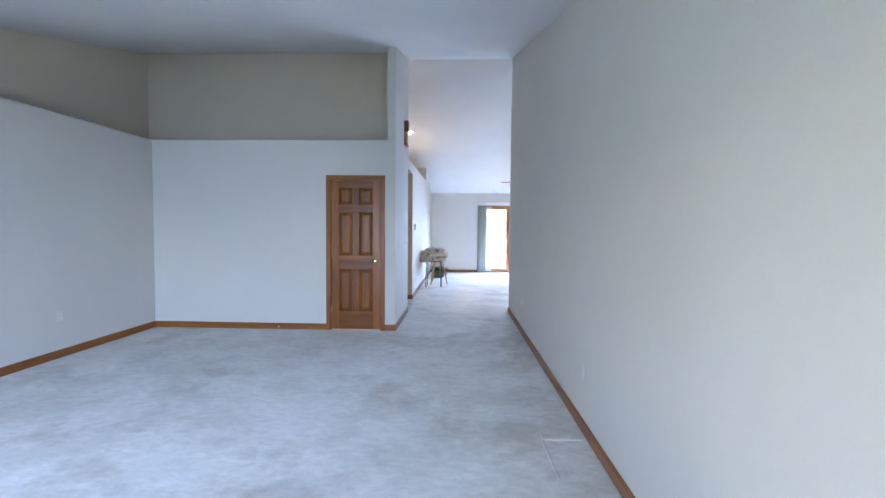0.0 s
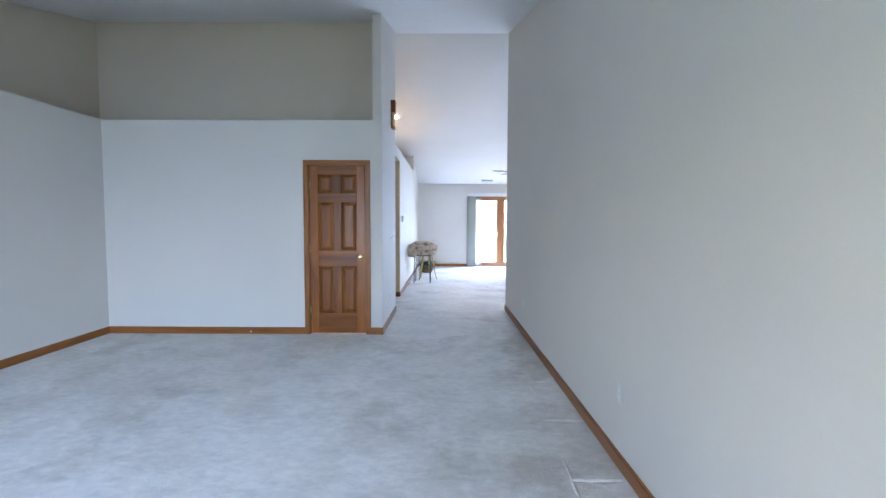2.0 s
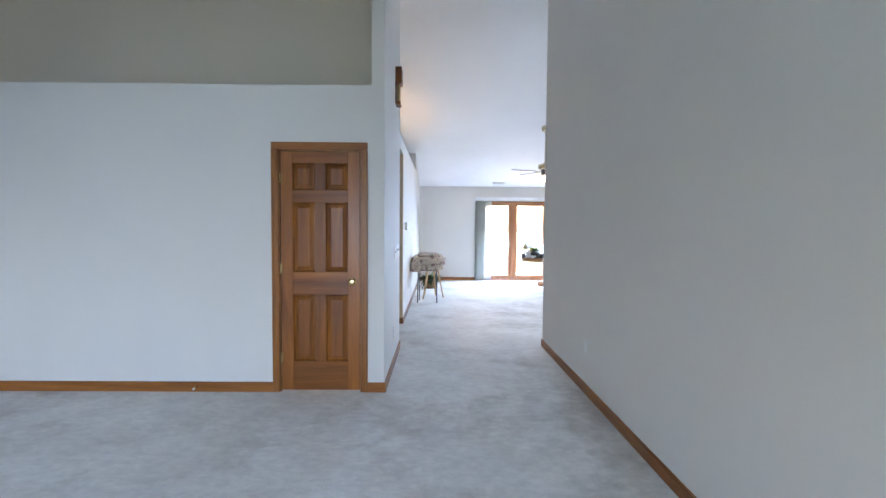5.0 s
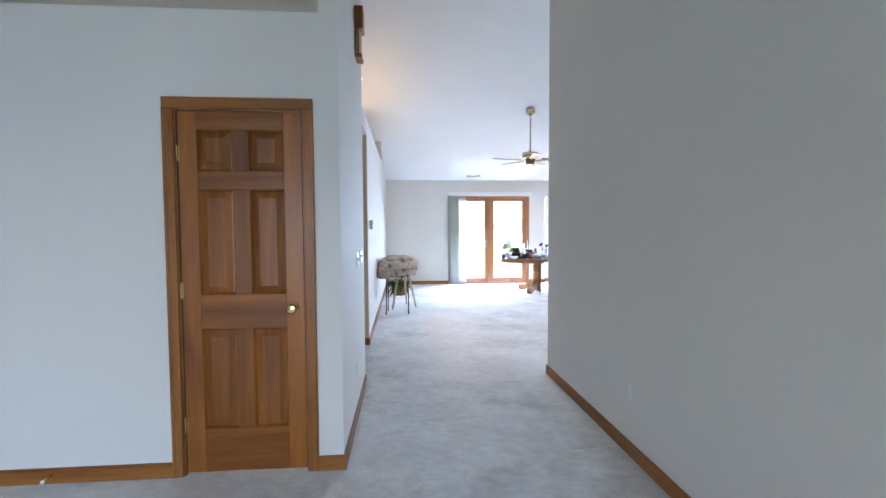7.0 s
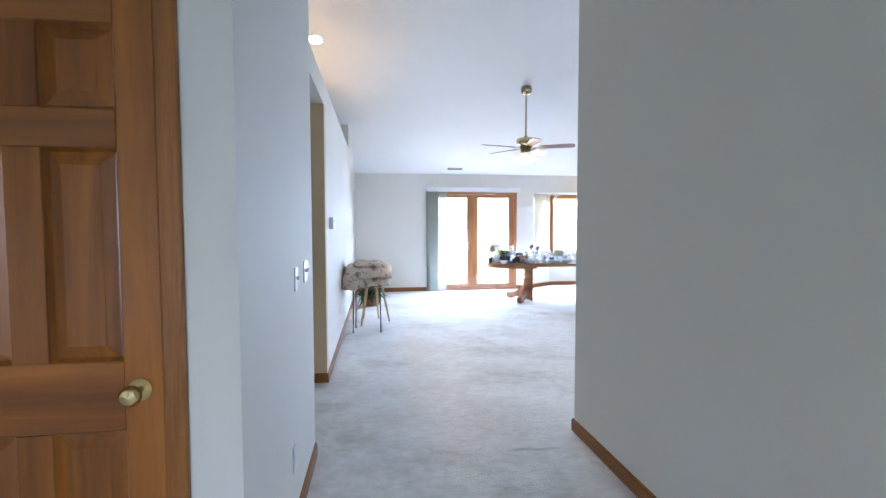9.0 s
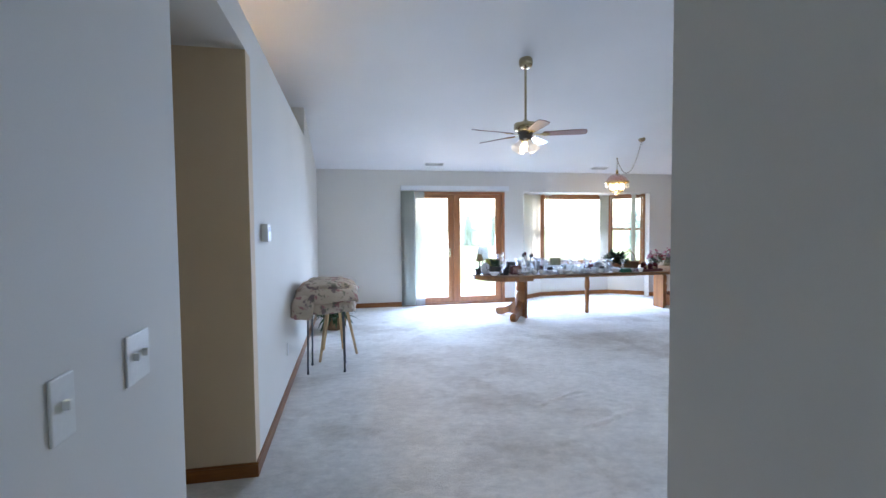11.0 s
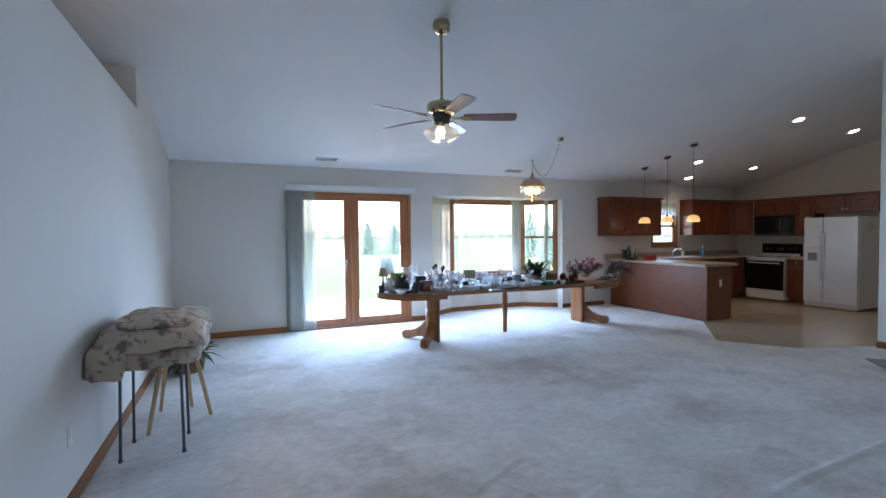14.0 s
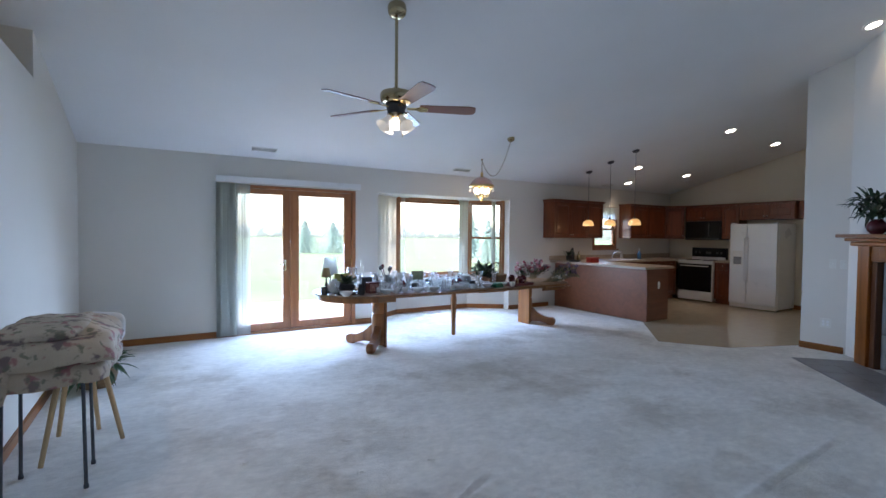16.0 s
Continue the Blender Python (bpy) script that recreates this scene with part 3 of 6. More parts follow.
def bars(name, x0, x1, y0, y1, z0, z1, w, wb, wt, mat, parent):
    """A rectangular wooden frame of two uprights and two rails."""
    bm = bmesh.new()
    for a, b in ((x0, x0 + w), (x1 - w, x1)):
        box(bm, a, b, y0, y1, z0, z1, bevel=0.004, segments=1)
    box(bm, x0 + w, x1 - w, y0 + 0.001, y1 - 0.001, z0, z0 + wb, bevel=0.004, segments=1)
    box(bm, x0 + w, x1 - w, y0 + 0.001, y1 - 0.001, z1 - wt, z1, bevel=0.004, segments=1)
    return part(name, bm, mat, parent)


def patio_door(where):
    ob = thing("patio_door", where, "oak-framed glass patio door with two closed leaves", "door", kind="structure")
    bars("door_frame", 0, 1.99, -0.012, 0.13, 0, 2.13, 0.06, 0.035, 0.045, M["winframe"], ob)
    for x0 in (0.062, 0.998):
        x1 = x0 + 0.930
        leaf = bars("leaf", x0, x1, 0.02, 0.065, 0.037, 2.083, 0.115, 0.105, 0.075, M["winframe"], ob)
        pane(x0 + 0.115, x1 - 0.115, 0.043, 0.142, 2.008, leaf)
        for z in (0.3, 1.05, 1.75):
            part("hinge", boxm(x0 - 0.004 if x0 < 0.5 else x1 - 0.008, x0 + 0.008 if x0 < 0.5 else x1 + 0.004, 0.012, 0.02, z - 0.045, z + 0.045), M["brass"], ob, "brass hinge")
    hb = boxm(0.895, 0.925, 0.012, 0.02, 0.90, 1.06, bevel=0.004)
    tube(hb, [(0.91, 0.012, 1.0), (0.91, -0.03, 1.0), (0.90, -0.045, 1.0), (0.82, -0.045, 1.0)], 0.009)
    part("door_handle", hb, M["antique"], ob, "dark brass lever handle")
    part("mullion_strip", boxm(0.975, 1.015, -0.006, 0.018, 0.04, 2.08, bevel=0.004), M["winframe"], ob)
    part("threshold", boxm(0.06, 1.93, -0.02, 0.14, 0.0, 0.03, bevel=0.006), M["winframe"], ob)
    return ob


patio_door((1.44, FAR_Y, 0))


def window_unit(name, p, q, z0, z1, hung, label, sill=True, out=0.10):
    """A wooden window between plan points p and q; hung: two sashes with a meeting rail, else one fixed light."""
    p, q = Vector(p), Vector(q)
    w = (q - p).length
    ang = math.degrees(math.atan2(q.y - p.y, q.x - p.x))
    ob = thing(name, (p.x, p.y, z0), label, "window", rz=ang, kind="structure")
    h = z1 - z0
    bars("window_frame", 0, w, -0.01, out, 0, h, 0.05, 0.05, 0.05, M["winframe"], ob)
    if hung:
        mid = h * (0.505 if z0 < 1 else 0.47)
        for a, b, y in ((0.05, mid + 0.02, 0.02), (mid - 0.02, h - 0.05, 0.052)):
            s = bars("sash", 0.052, w - 0.052, y, y + 0.03, a, b, 0.04, 0.04, 0.04, M["winframe"], ob)
            pane(0.092, w - 0.092, y + 0.015, a + 0.04, b - 0.04, s)
        part("sash_lock", boxm(w / 2 - 0.03, w / 2 + 0.03, 0.008, 0.02, mid + 0.005, mid + 0.02, bevel=0.003), M["brass"], ob, "brass sash lock")
    else:
        s = bars("sash", 0.052, w - 0.052, 0.02, 0.055, 0.052, h - 0.052, 0.045, 0.045, 0.045, M["winframe"], ob)
        pane(0.097, w - 0.097, 0.037, 0.097, h - 0.097, s)
    if sill:
        part("window_sill", boxm(-0.02, w + 0.02, -0.06, -0.012, -0.03, 0.0, bevel=0.006), M["winframe"], ob)
    return ob


BL, BR, BLI, BRI, BY = (3.82, F1), (6.57, F1), (4.42, 9.12), (5.97, 9.12), 9.12
SILL, HEAD = 0.64, 2.13


def offset(p, q, d):
    """The segment p-q moved d to its left."""
    p, q = Vector(p), Vector(q)
    n = Vector((-(q - p).y, (q - p).x)).normalized() * d
    return tuple(p + n), tuple(q + n)


for p, q, k in ((BL, BLI, 2), (BLI, BRI, 3), (BRI, BR, 4)):
    po, qo = offset(p, q, 0.12)
    wall("wall_bay", [([p, q, qo, po], 0, SILL)], "off-white painted wall under the bay window")
    window_unit("window_%d" % (k - 1), p, q, SILL, HEAD, k != 3, "wood-framed picture window in the bay" if k == 3 else "wood-framed double-hung window in the bay", sill=False)
    a, b = offset(p, q, -0.013)
    bm = bmesh.new()
    prism(bm, [a, b, q, p], 0.0, 0.084)
    structure("baseboard", bm, M["trim"], "stained oak baseboard along the bay", "baseboard")
wall("bay_soffit", [([(3.82, F0 + 0.02), (6.57, F0 + 0.02), (6.57, F1 + 0.05), (6.1, 9.3), (4.3, 9.3), (3.82, F1 + 0.05)], HEAD, 2.35)], "white painted soffit of the bay window")
window_unit("window_4", (8.93, FAR_Y), (9.72, FAR_Y), 1.165, 2.105, True, "wood-framed double-hung kitchen window")
window_unit("window_5", (1.4, FRONT_Y), (-1.8, FRONT_Y), 0.6, 2.1, False, "wide wood-framed front window", sill=False)


def vertical_blind(where, width, height, slats, pitch, turn, label, valance=0.0, rz=0.0, cloth="bay_blind"):
    """Vertical vinyl slats gathered at one side; valance: length of the box that hides the track."""
    ob = thing("vertical_blind", where, label, "blind", rz=rz)
    bm = bmesh.new()
    if valance:
        box(bm, 0, valance, -0.11, -0.095, height, height + 0.085, bevel=0.003)
        box(bm, 0, 0.012, -0.095, 0.0, height, height + 0.085)
        box(bm, valance - 0.012, valance, -0.095, 0.0, height, height + 0.085)
        part("valance", bm, M["white"], ob, "white vinyl valance")
        part("track", boxm(0.02, valance - 0.02, -0.07, -0.03, height + 0.02, height + 0.05), M["white"], ob)
    else:
        part("track", box(bm, 0, width, -0.06, -0.025, height - 0.005, height + 0.02), M["white"], ob)
    sl = bmesh.new()
    k = 6
    rows = []
    for i in range(k + 1):
        u = (i / k - 0.5)
        rows.append([sl.verts.new((u * 0.088, 0.006 * math.cos(u * math.pi), z)) for z in (0.0, height - 0.03)])
    for a, b in zip(rows, rows[1:]):
        sl.faces.new((a[0], b[0], b[1], a[1]))
    bmesh.ops.solidify(sl, geom=sl.faces[:], thickness=0.0012)
    first = None
    for i in range(slats):
        m = pose(0.03 + i * pitch, -0.05, 0.018, 0, 0, turn + random.uniform(-5, 5))
        if first is None:
            first = part("slat", sl, M[cloth], ob)
            first.matrix_basis = m
        else:
            again(first, m)
    return ob


vertical_blind((1.42, FAR_Y, 0), 0.30, 2.145, 11, 0.0225, 40, "grey vinyl vertical blind drawn open beside the patio door", valance=2.06, cloth="blind")
vertical_blind((1.685, FAR_Y - 0.004, 0), 0.17, 2.145, 4, 0.034, 12, "sheer vertical blind slats over the edge of the patio door", cloth="sheer")
vertical_blind((3.84, 8.70, 0.62), 0.70, 1.495, 13, 0.050, 8, "pale vinyl vertical blind drawn open in the bay", rz=38)
vertical_blind((4.46, 9.08, 0.62), 0.16, 1.495, 3, 0.026, 60, "pale vinyl vertical blind drawn open in the bay")
vertical_blind((5.70, 9.08, 0.62), 0.24, 1.495, 7, 0.03, 40, "pale vinyl vertical blind drawn open in the bay")
vertical_blind((6.30, 8.80, 0.62), 0.2, 1.495, 3, 0.026, 75, "pale vinyl vertical blind drawn open in the bay", rz=-38)


# ---- outdoors ----
bm = bmesh.new()
for v in ((-2500, -2500), (2500, -2500), (2500, 2500), (-2500, 2500)):
    bm.verts.new((*v, -0.22))
bm.faces.new(bm.verts)
structure("ground", bm, M["grass"], "wide pale green lawn reaching the horizon", "lawn")
structure("patio", boxm(0.4, 4.6, F1 + 0.02, 12.2, -0.3, -0.08, bevel=0.01), M["concrete"], "pale concrete patio slab outside the glass door", "patio")


def spruce(where, height, radius, seed):
    ob = thing("spruce_tree", where, "blue-green spruce tree standing on the lawn", "tree", "spruces on the lawn")
    part("trunk", tube(bmesh.new(), [(0, 0, 0), (0, 0, height * 0.5), (0, 0, height * 0.97)], radius * 0.07, 0.01, 8), M["bark"], ob)
    rnd = random.Random(seed)
    bm = bmesh.new()
    tiers = 20
    for i in range(tiers):
        f = i / (tiers - 1)
        z = height * (0.08 + 0.88 * f)
        n = int(19 - 11 * f)
        for j in range(n):
            a = 2 * math.pi * (j + rnd.random() * 0.7) / n
            ln = radius * (1.02 - f) ** 0.85 * rnd.uniform(0.7, 1.12)
            for s in range(5):
                u = (s + 1) / 5
                r = ln * u
                w = 0.115 * height / 3 * (1.1 - 0.5 * u) * rnd.uniform(0.7, 1.2)
                c = Vector((r * math.cos(a), r * math.sin(a), z - 0.22 * r + rnd.uniform(-0.04, 0.04)))
                side = Vector((-math.sin(a), math.cos(a), 0)) * w
                tip = c + Vector((math.cos(a), math.sin(a), -0.35)) * w * 1.8
                up = c + Vector((0, 0, w * 0.6))
                vs = [bm.verts.new(v) for v in (c + side, tip, c - side, up)]
                bm.faces.new((vs[0], vs[1], vs[3]))
                bm.faces.new((vs[1], vs[2], vs[3]))
                bm.faces.new((vs[0], vs[2], vs[1]))
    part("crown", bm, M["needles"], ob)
    return ob


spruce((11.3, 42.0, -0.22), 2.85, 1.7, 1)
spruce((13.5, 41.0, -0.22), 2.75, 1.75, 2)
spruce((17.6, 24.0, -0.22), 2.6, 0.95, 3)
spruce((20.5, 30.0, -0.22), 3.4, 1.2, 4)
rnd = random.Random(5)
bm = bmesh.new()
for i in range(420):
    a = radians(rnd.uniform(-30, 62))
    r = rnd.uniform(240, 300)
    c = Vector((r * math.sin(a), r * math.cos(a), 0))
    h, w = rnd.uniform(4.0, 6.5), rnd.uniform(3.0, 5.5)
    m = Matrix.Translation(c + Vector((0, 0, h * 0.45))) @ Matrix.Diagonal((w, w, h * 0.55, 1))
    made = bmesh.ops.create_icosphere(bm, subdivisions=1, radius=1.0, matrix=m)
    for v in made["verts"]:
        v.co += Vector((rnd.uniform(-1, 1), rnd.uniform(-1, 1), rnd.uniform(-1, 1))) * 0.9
# No lamp: the faint emission on these trees paints in the distance haze.
tagged(part("far_woods", bm, glow("far_woods", (0.80, 0.93, 0.95), 0.14, base=(0.10, 0.11, 0.10))), "row of distant trees on the horizon, haze painted in as a faint glow", "woods", "", "stuff")


# ---- dining table ----
def turned_leg(height, r):
    return [(r * 0.62, 0), (r * 0.72, 0.01), (r * 0.80, height * 0.30), (r * 0.95, height * 0.52), (r * 0.70, height * 0.56), (r * 1.0, height * 0.60),
            (r * 1.05, height * 0.75), (r * 0.8, height * 0.84), (r * 1.0, height * 0.87), (r * 1.0, height)]


def scroll_foot(length):
    """A bracket foot that sweeps down and out along +x to a rounded toe."""
    top = [(0.0, 0.30), (0.06, 0.26), (0.14, 0.185), (0.24, 0.135), (length - 0.10, 0.115), (length - 0.04, 0.12), (length, 0.095), (length + 0.012, 0.055), (length - 0.01, 0.012)]
    low = [(length - 0.035, 0.0), (length - 0.11, 0.0), (length - 0.15, 0.02), (0.16, 0.05), (0.06, 0.045), (0.0, 0.04)]
    bm = bmesh.new()
    ring = top + low
    a = [bm.verts.new((x, -0.042, z)) for x, z in ring]
    b = [bm.verts.new((x, 0.042, z)) for x, z in ring]
    f = bm.faces.new(a)
    bm.faces.new(b[::-1])
    for i in range(len(ring)):
        j = (i + 1) % len(ring)
        bm.faces.new((a[i], b[i], b[j], a[j]))
    bmesh.ops.recalc_face_normals(bm, faces=bm.faces)
    bmesh.ops.bevel(bm, geom=[e for e in bm.edges if not any(len(f.verts) > 4 for f in e.link_faces) is False], offset=0.008, segments=2, affect='EDGES')
    return bm


M["table_top"] = wood("brown_oak_top", (0.36, 0.175, 0.065), (0.24, 0.105, 0.036), axis=0)
TZ, TY, TH = 0.73, 7.06, 0.60
TL, TR = 2.95, 5.76
table = thing("dining_table", (0, 0, 0), "long golden oak extension dining table covered with sale goods", "table")


def table_end(cx, sign, z0, z1, r, y=TY, squash=0.97):
    pts = [(cx + sign * r * squash * math.cos(a), y + r * math.sin(a)) for a in [radians(-90 + 180 * i / 28) for i in range(29)]]
    if sign < 0:
        pts = pts[::-1]
    return prism(bmesh.new(), pts, z0, z1)


for cx, s in ((TL, -1), (TR, 1)):
    bm = table_end(cx, s, TZ - 0.022, TZ, TH)
    bmesh.ops.bevel(bm, geom=[e for e in bm.edges if abs(e.verts[0].co.z - e.verts[1].co.z) < 1e-5 and e.verts[0].co.z > TZ - 0.01], offset=0.006, segments=2, affect='EDGES')
    part("tabletop_end", bm, M["table_top"], table)
    part("apron", table_end(cx, s, TZ - 0.088, TZ - 0.022, TH - 0.045), M["oak"], table)
# straight part of each end, then the loose leaves
part("tabletop_half", boxm(TL, 3.20, TY - TH, TY + TH, TZ - 0.022, TZ, bevel=0.005), M["table_top"], table)
part("tabletop_half", boxm(5.52, TR, TY - TH, TY + TH, TZ - 0.022, TZ, bevel=0.005), M["table_top"], table)
for y in (-1, 1):
    for x0, x1 in ((TL, 3.18), (5.54, TR)):
        ya, yb = sorted((TY + y * (TH - 0.045), TY + y * (TH - 0.065)))
        part("apron", boxm(x0, x1, ya, yb, TZ - 0.088, TZ - 0.022), M["table_top"], table)
xs = [3.203, 3.67, 4.13, 4.59, 5.055, 5.517]
for i, (x0, x1) in enumerate(zip(xs, xs[1:])):
    part("leaf", boxm(x0, x1 - 0.004, TY - TH - 0.012 * (i % 2), TY + TH, TZ - 0.024 - 0.003 * (i % 2), TZ - 0.003 * (i % 2), bevel=0.005), M["table_top"], table)
for y in (-0.33, 0.33):
    part("slide", boxm(3.0, 5.75, TY + y - 0.03, TY + y + 0.03, TZ - 0.075, TZ - 0.028), M["table_top"], table)
for x in (4.62, 5.85):
    part("slide_end", boxm(x - 0.28, x + 0.18, TY - TH - 0.03, TY - TH + 0.02, TZ - 0.044, TZ - 0.030), M["table_top"], table)


def half_pedestal(x, sign, py=TY, bar=0.4):
    """Half of a split column, flat towards the middle of the table, with two feet."""
    bm = bmesh.new()
    prof = [(0.115, 0.03), (0.12, 0.06), (0.12, 0.14), (0.10, 0.16), (0.112, 0.19), (0.118, 0.40), (0.10, 0.425), (0.112, 0.45), (0.115, 0.56), (0.10, 0.58), (0.13, 0.60), (0.13, TZ - 0.075)]
    segs = 16
    rows = []
    for r, z in prof:
        rows.append([bm.verts.new((x + sign * r * math.cos(radians(-90 + 180 * i / segs)), py + r * math.sin(radians(-90 + 180 * i / segs)), z)) for i in range(segs + 1)])
    for a, b in zip(rows, rows[1:]):
        for i in range(segs):
            bm.faces.new((a[i], a[i + 1], b[i + 1], b[i]))
        bm.faces.new((a[-1], a[0], b[0], b[-1]))
    bm.faces.new(rows[0])
    bm.faces.new(rows[-1])
    bmesh.ops.recalc_face_normals(bm, faces=bm.faces)
    col = part("pedestal", bm, M["oak"], table, "split half of a turned oak pedestal", smooth=True)
    part("pedestal_plate", boxm(x - (0.0 if sign < 0 else 0.03) + sign * -0.002, x + (0.03 if sign < 0 else 0.0) + sign * -0.002, py - 0.135, py + 0.135, 0.0, TZ - 0.08, bevel=0.004), M["oak"], table)
    part("crossbar", boxm(min(x, x + sign * 0.28), max(x, x + sign * 0.28), py - bar, py + bar, TZ - 0.078, TZ - 0.03), M["oak"], table)
    for a in (-52, 52):
        f = part("foot", scroll_foot(0.42), M["oak"], table)
        f.matrix_basis = pose(x + sign * 0.05, py + (0.05 if a > 0 else -0.05) * sign, 0, 0, 0, (180 if sign < 0 else 0) + a)


half_pedestal(3.22, -1)
half_pedestal(5.93, 1, 7.34, 0.28)
part("leg", lathe(bmesh.new(), turned_leg(TZ - 0.03, 0.042), 18, (4.40, TY + 0.08, 0)), M["oak"], table, "turned oak centre leg", smooth=True)


# ---- two stools under a folded cover ----
def steel_stool(where):
    ob = thing("metal_stool", where, "dark steel-legged stool under a folded cover", "stool")
    part("seat", lathe(bmesh.new(), [(0.19, 0), (0.20, 0.01), (0.20, 0.05), (0.17, 0.06), (0, 0.06)], 24, (0, 0, 0.60)), M["darkgrey"], ob, smooth=True)
    for x, y in ((-0.19, -0.17), (0.17, -0.17), (-0.17, 0.14), (0.17, 0.15)):
        leg = part("leg", tube(bmesh.new(), [(x * 0.95, y * 0.95, 0.60), (x, y, 0.008)], 0.0095), M["steel"], ob)
        part("rubber_foot", lathe(bmesh.new(), [(0.013, 0), (0.013, 0.02), (0.010, 0.025)], 10, (x, y, 0)), M["steel"], leg)
    return ob


def wood_stool(where):
    ob = thing("wooden_stool", where, "pale pine stool with splayed legs under a folded cover", "stool")
    part("seat", lathe(bmesh.new(), [(0.17, 0), (0.18, 0.01), (0.18, 0.035), (0.165, 0.042), (0, 0.042)], 24, (0, 0, 0.62)), M["pine"], ob, smooth=True)
    for x, y in ((-0.17, -0.27), (0.23, -0.02), (-0.16, 0.24), (0.07, 0.25)):
        part("leg", tube(bmesh.new(), [(x * 0.45, y * 0.45, 0.625), (x, y, 0.0)], 0.019, 0.014), M["pine"], ob)
    return ob


steel_stool((0.25, 4.92, 0))
wood_stool((0.32, 5.43, 0))


def floral():
    """Cream cloth printed with scattered mauve, rose and grey-green blotches."""
    m = material("floral_cloth", (0.58, 0.49, 0.39), 0.9, second=(0.46, 0.38, 0.29), scale=4, detail_scale=300, bump=0.4, bump_dist=0.003, spec=0.15)
    n, l = m.node_tree.nodes, m.node_tree.links
    b, ramp, tc = n["Principled BSDF"], n["Color Ramp"], n["Texture Coordinate"]
    last = ramp.outputs["Color"]
    for scale, lo, hi, col, seed in ((10.0, 0.57, 0.63, (0.17, 0.12, 0.13), 0.0), (13.0, 0.58, 0.64, (0.36, 0.16, 0.17), 5.0), (17.0, 0.59, 0.65, (0.20, 0.20, 0.15), 9.0)):
        mp = n.new("ShaderNodeMapping")
        mp.inputs["Location"].default_value = (seed, seed * 0.7, seed * 1.3)
        l.new(tc.outputs["Object"], mp.inputs["Vector"])
        t = n.new("ShaderNodeTexNoise")
        t.inputs["Scale"].default_value, t.inputs["Detail"].default_value = scale, 3
        l.new(mp.outputs["Vector"], t.inputs["Vector"])
        r = n.new("ShaderNodeMapRange")
        r.inputs["From Min"].default_value, r.inputs["From Max"].default_value = lo, hi
        r.inputs["To Max"].default_value = 0.85
        l.new(t.outputs["Fac"], r.inputs["Value"])
        mx = n.new("ShaderNodeMix")
        mx.data_type = 'RGBA'
        l.new(r.outputs["Result"], mx.inputs["Factor"])
        l.new(last, mx.inputs["A"])
        mx.inputs["B"].default_value = (*col, 1)
        last = mx.outputs["Result"]
    l.new(last, b.inputs["Base Color"])
    return m


M["floral"] = floral()
M["lining"] = material("white_lining", (0.66, 0.64, 0.62), 0.9, scale=5, detail_scale=250, bump=0.3, spec=0.15)


def cushiony(x0, x1, y0, y1, z0, z1, seed, sag=0.0, amp=0.02, roundness=0.36):
    """A soft folded layer: a rounded slab with rumpled faces whose rim can sag."""
    bm = bmesh.new()
    nu, nv = 44, 14
    cx, cy, cz = (x0 + x1) / 2, (y0 + y1) / 2, (z0 + z1) / 2
    rx, ry, rz = (x1 - x0) / 2, (y1 - y0) / 2, (z1 - z0) / 2
    rows = []
    for j in range(nv + 1):
        v = -math.pi / 2 + math.pi * j / nv
        row = []
        for i in range(nu):
            u = 2 * math.pi * i / nu
            def sp(c, e):
                return math.copysign(abs(c) ** e, c)
            px = rx * sp(math.cos(v), roundness) * sp(math.cos(u), 0.42)
            py = ry * sp(math.cos(v), roundness) * sp(math.sin(u), 0.42)
            pz = rz * sp(math.sin(v), 0.42)
            p = Vector((px, py, pz))
            rim = max(abs(px) / rx, abs(py) / ry)
            q = Vector((cx, cy, cz)) + p
            k = noise.noise_vector(q * 6.0 + Vector((seed, 0, 0)))
            k2 = noise.noise_vector(q * 11 + Vector((0, seed, 0)))
            q += k * amp * 1.2 + k2 * amp * 0.8
            q.z -= sag * max(0, rim - 0.55) ** 1.5 * (1.0 + 0.8 * noise.noise(Vector((u * 1.5, seed, 0))))
            row.append(bm.verts.new(q))
        rows.append(row)
    for a, b in zip(rows, rows[1:]):
        for i in range(nu):
            bm.faces.new((a[i], a[(i + 1) % nu], b[(i + 1) % nu], b[i]))
    bmesh.ops.remove_doubles(bm, verts=bm.verts, dist=0.0008)
    bmesh.ops.recalc_face_normals(bm, faces=bm.faces)
    return bm


quilt = thing("folded_quilt", (0.25, 5.05, 0.64), "folded cream floral quilted cover lying on two stools", "quilt")
for nm, a, mt in (("lower_fold", (-0.06, 0.55, 4.55, 5.52, 0.640, 0.765, 1.0, 0.12, 0.030), "floral"), ("middle_fold", (-0.055, 0.565, 4.56, 5.55, 0.735, 0.885, 4.0, 0.10, 0.030), "floral"),
                  ("upper_fold", (0.03, 0.42, 4.66, 5.40, 0.86, 0.925, 7.0, 0.05, 0.018), "floral"), ("lining_edge", (0.06, 0.575, 5.40, 5.60, 0.690, 0.880, 9.0, 0.05, 0.010), "lining")):
    f = part(nm, cushiony(*a), M[mt], None, "", smooth=True)
    f.parent = quilt
    f.matrix_basis = quilt.matrix_basis.inverted()
c = part("hanging_corner", cushiony(-0.060, 0.13, 4.50, 4.70, 0.60, 0.80, 12.0, 0.13, 0.02, 0.6), M["floral"], None, "", smooth=True)
c.parent, c.matrix_basis = quilt, quilt.matrix_basis.inverted()


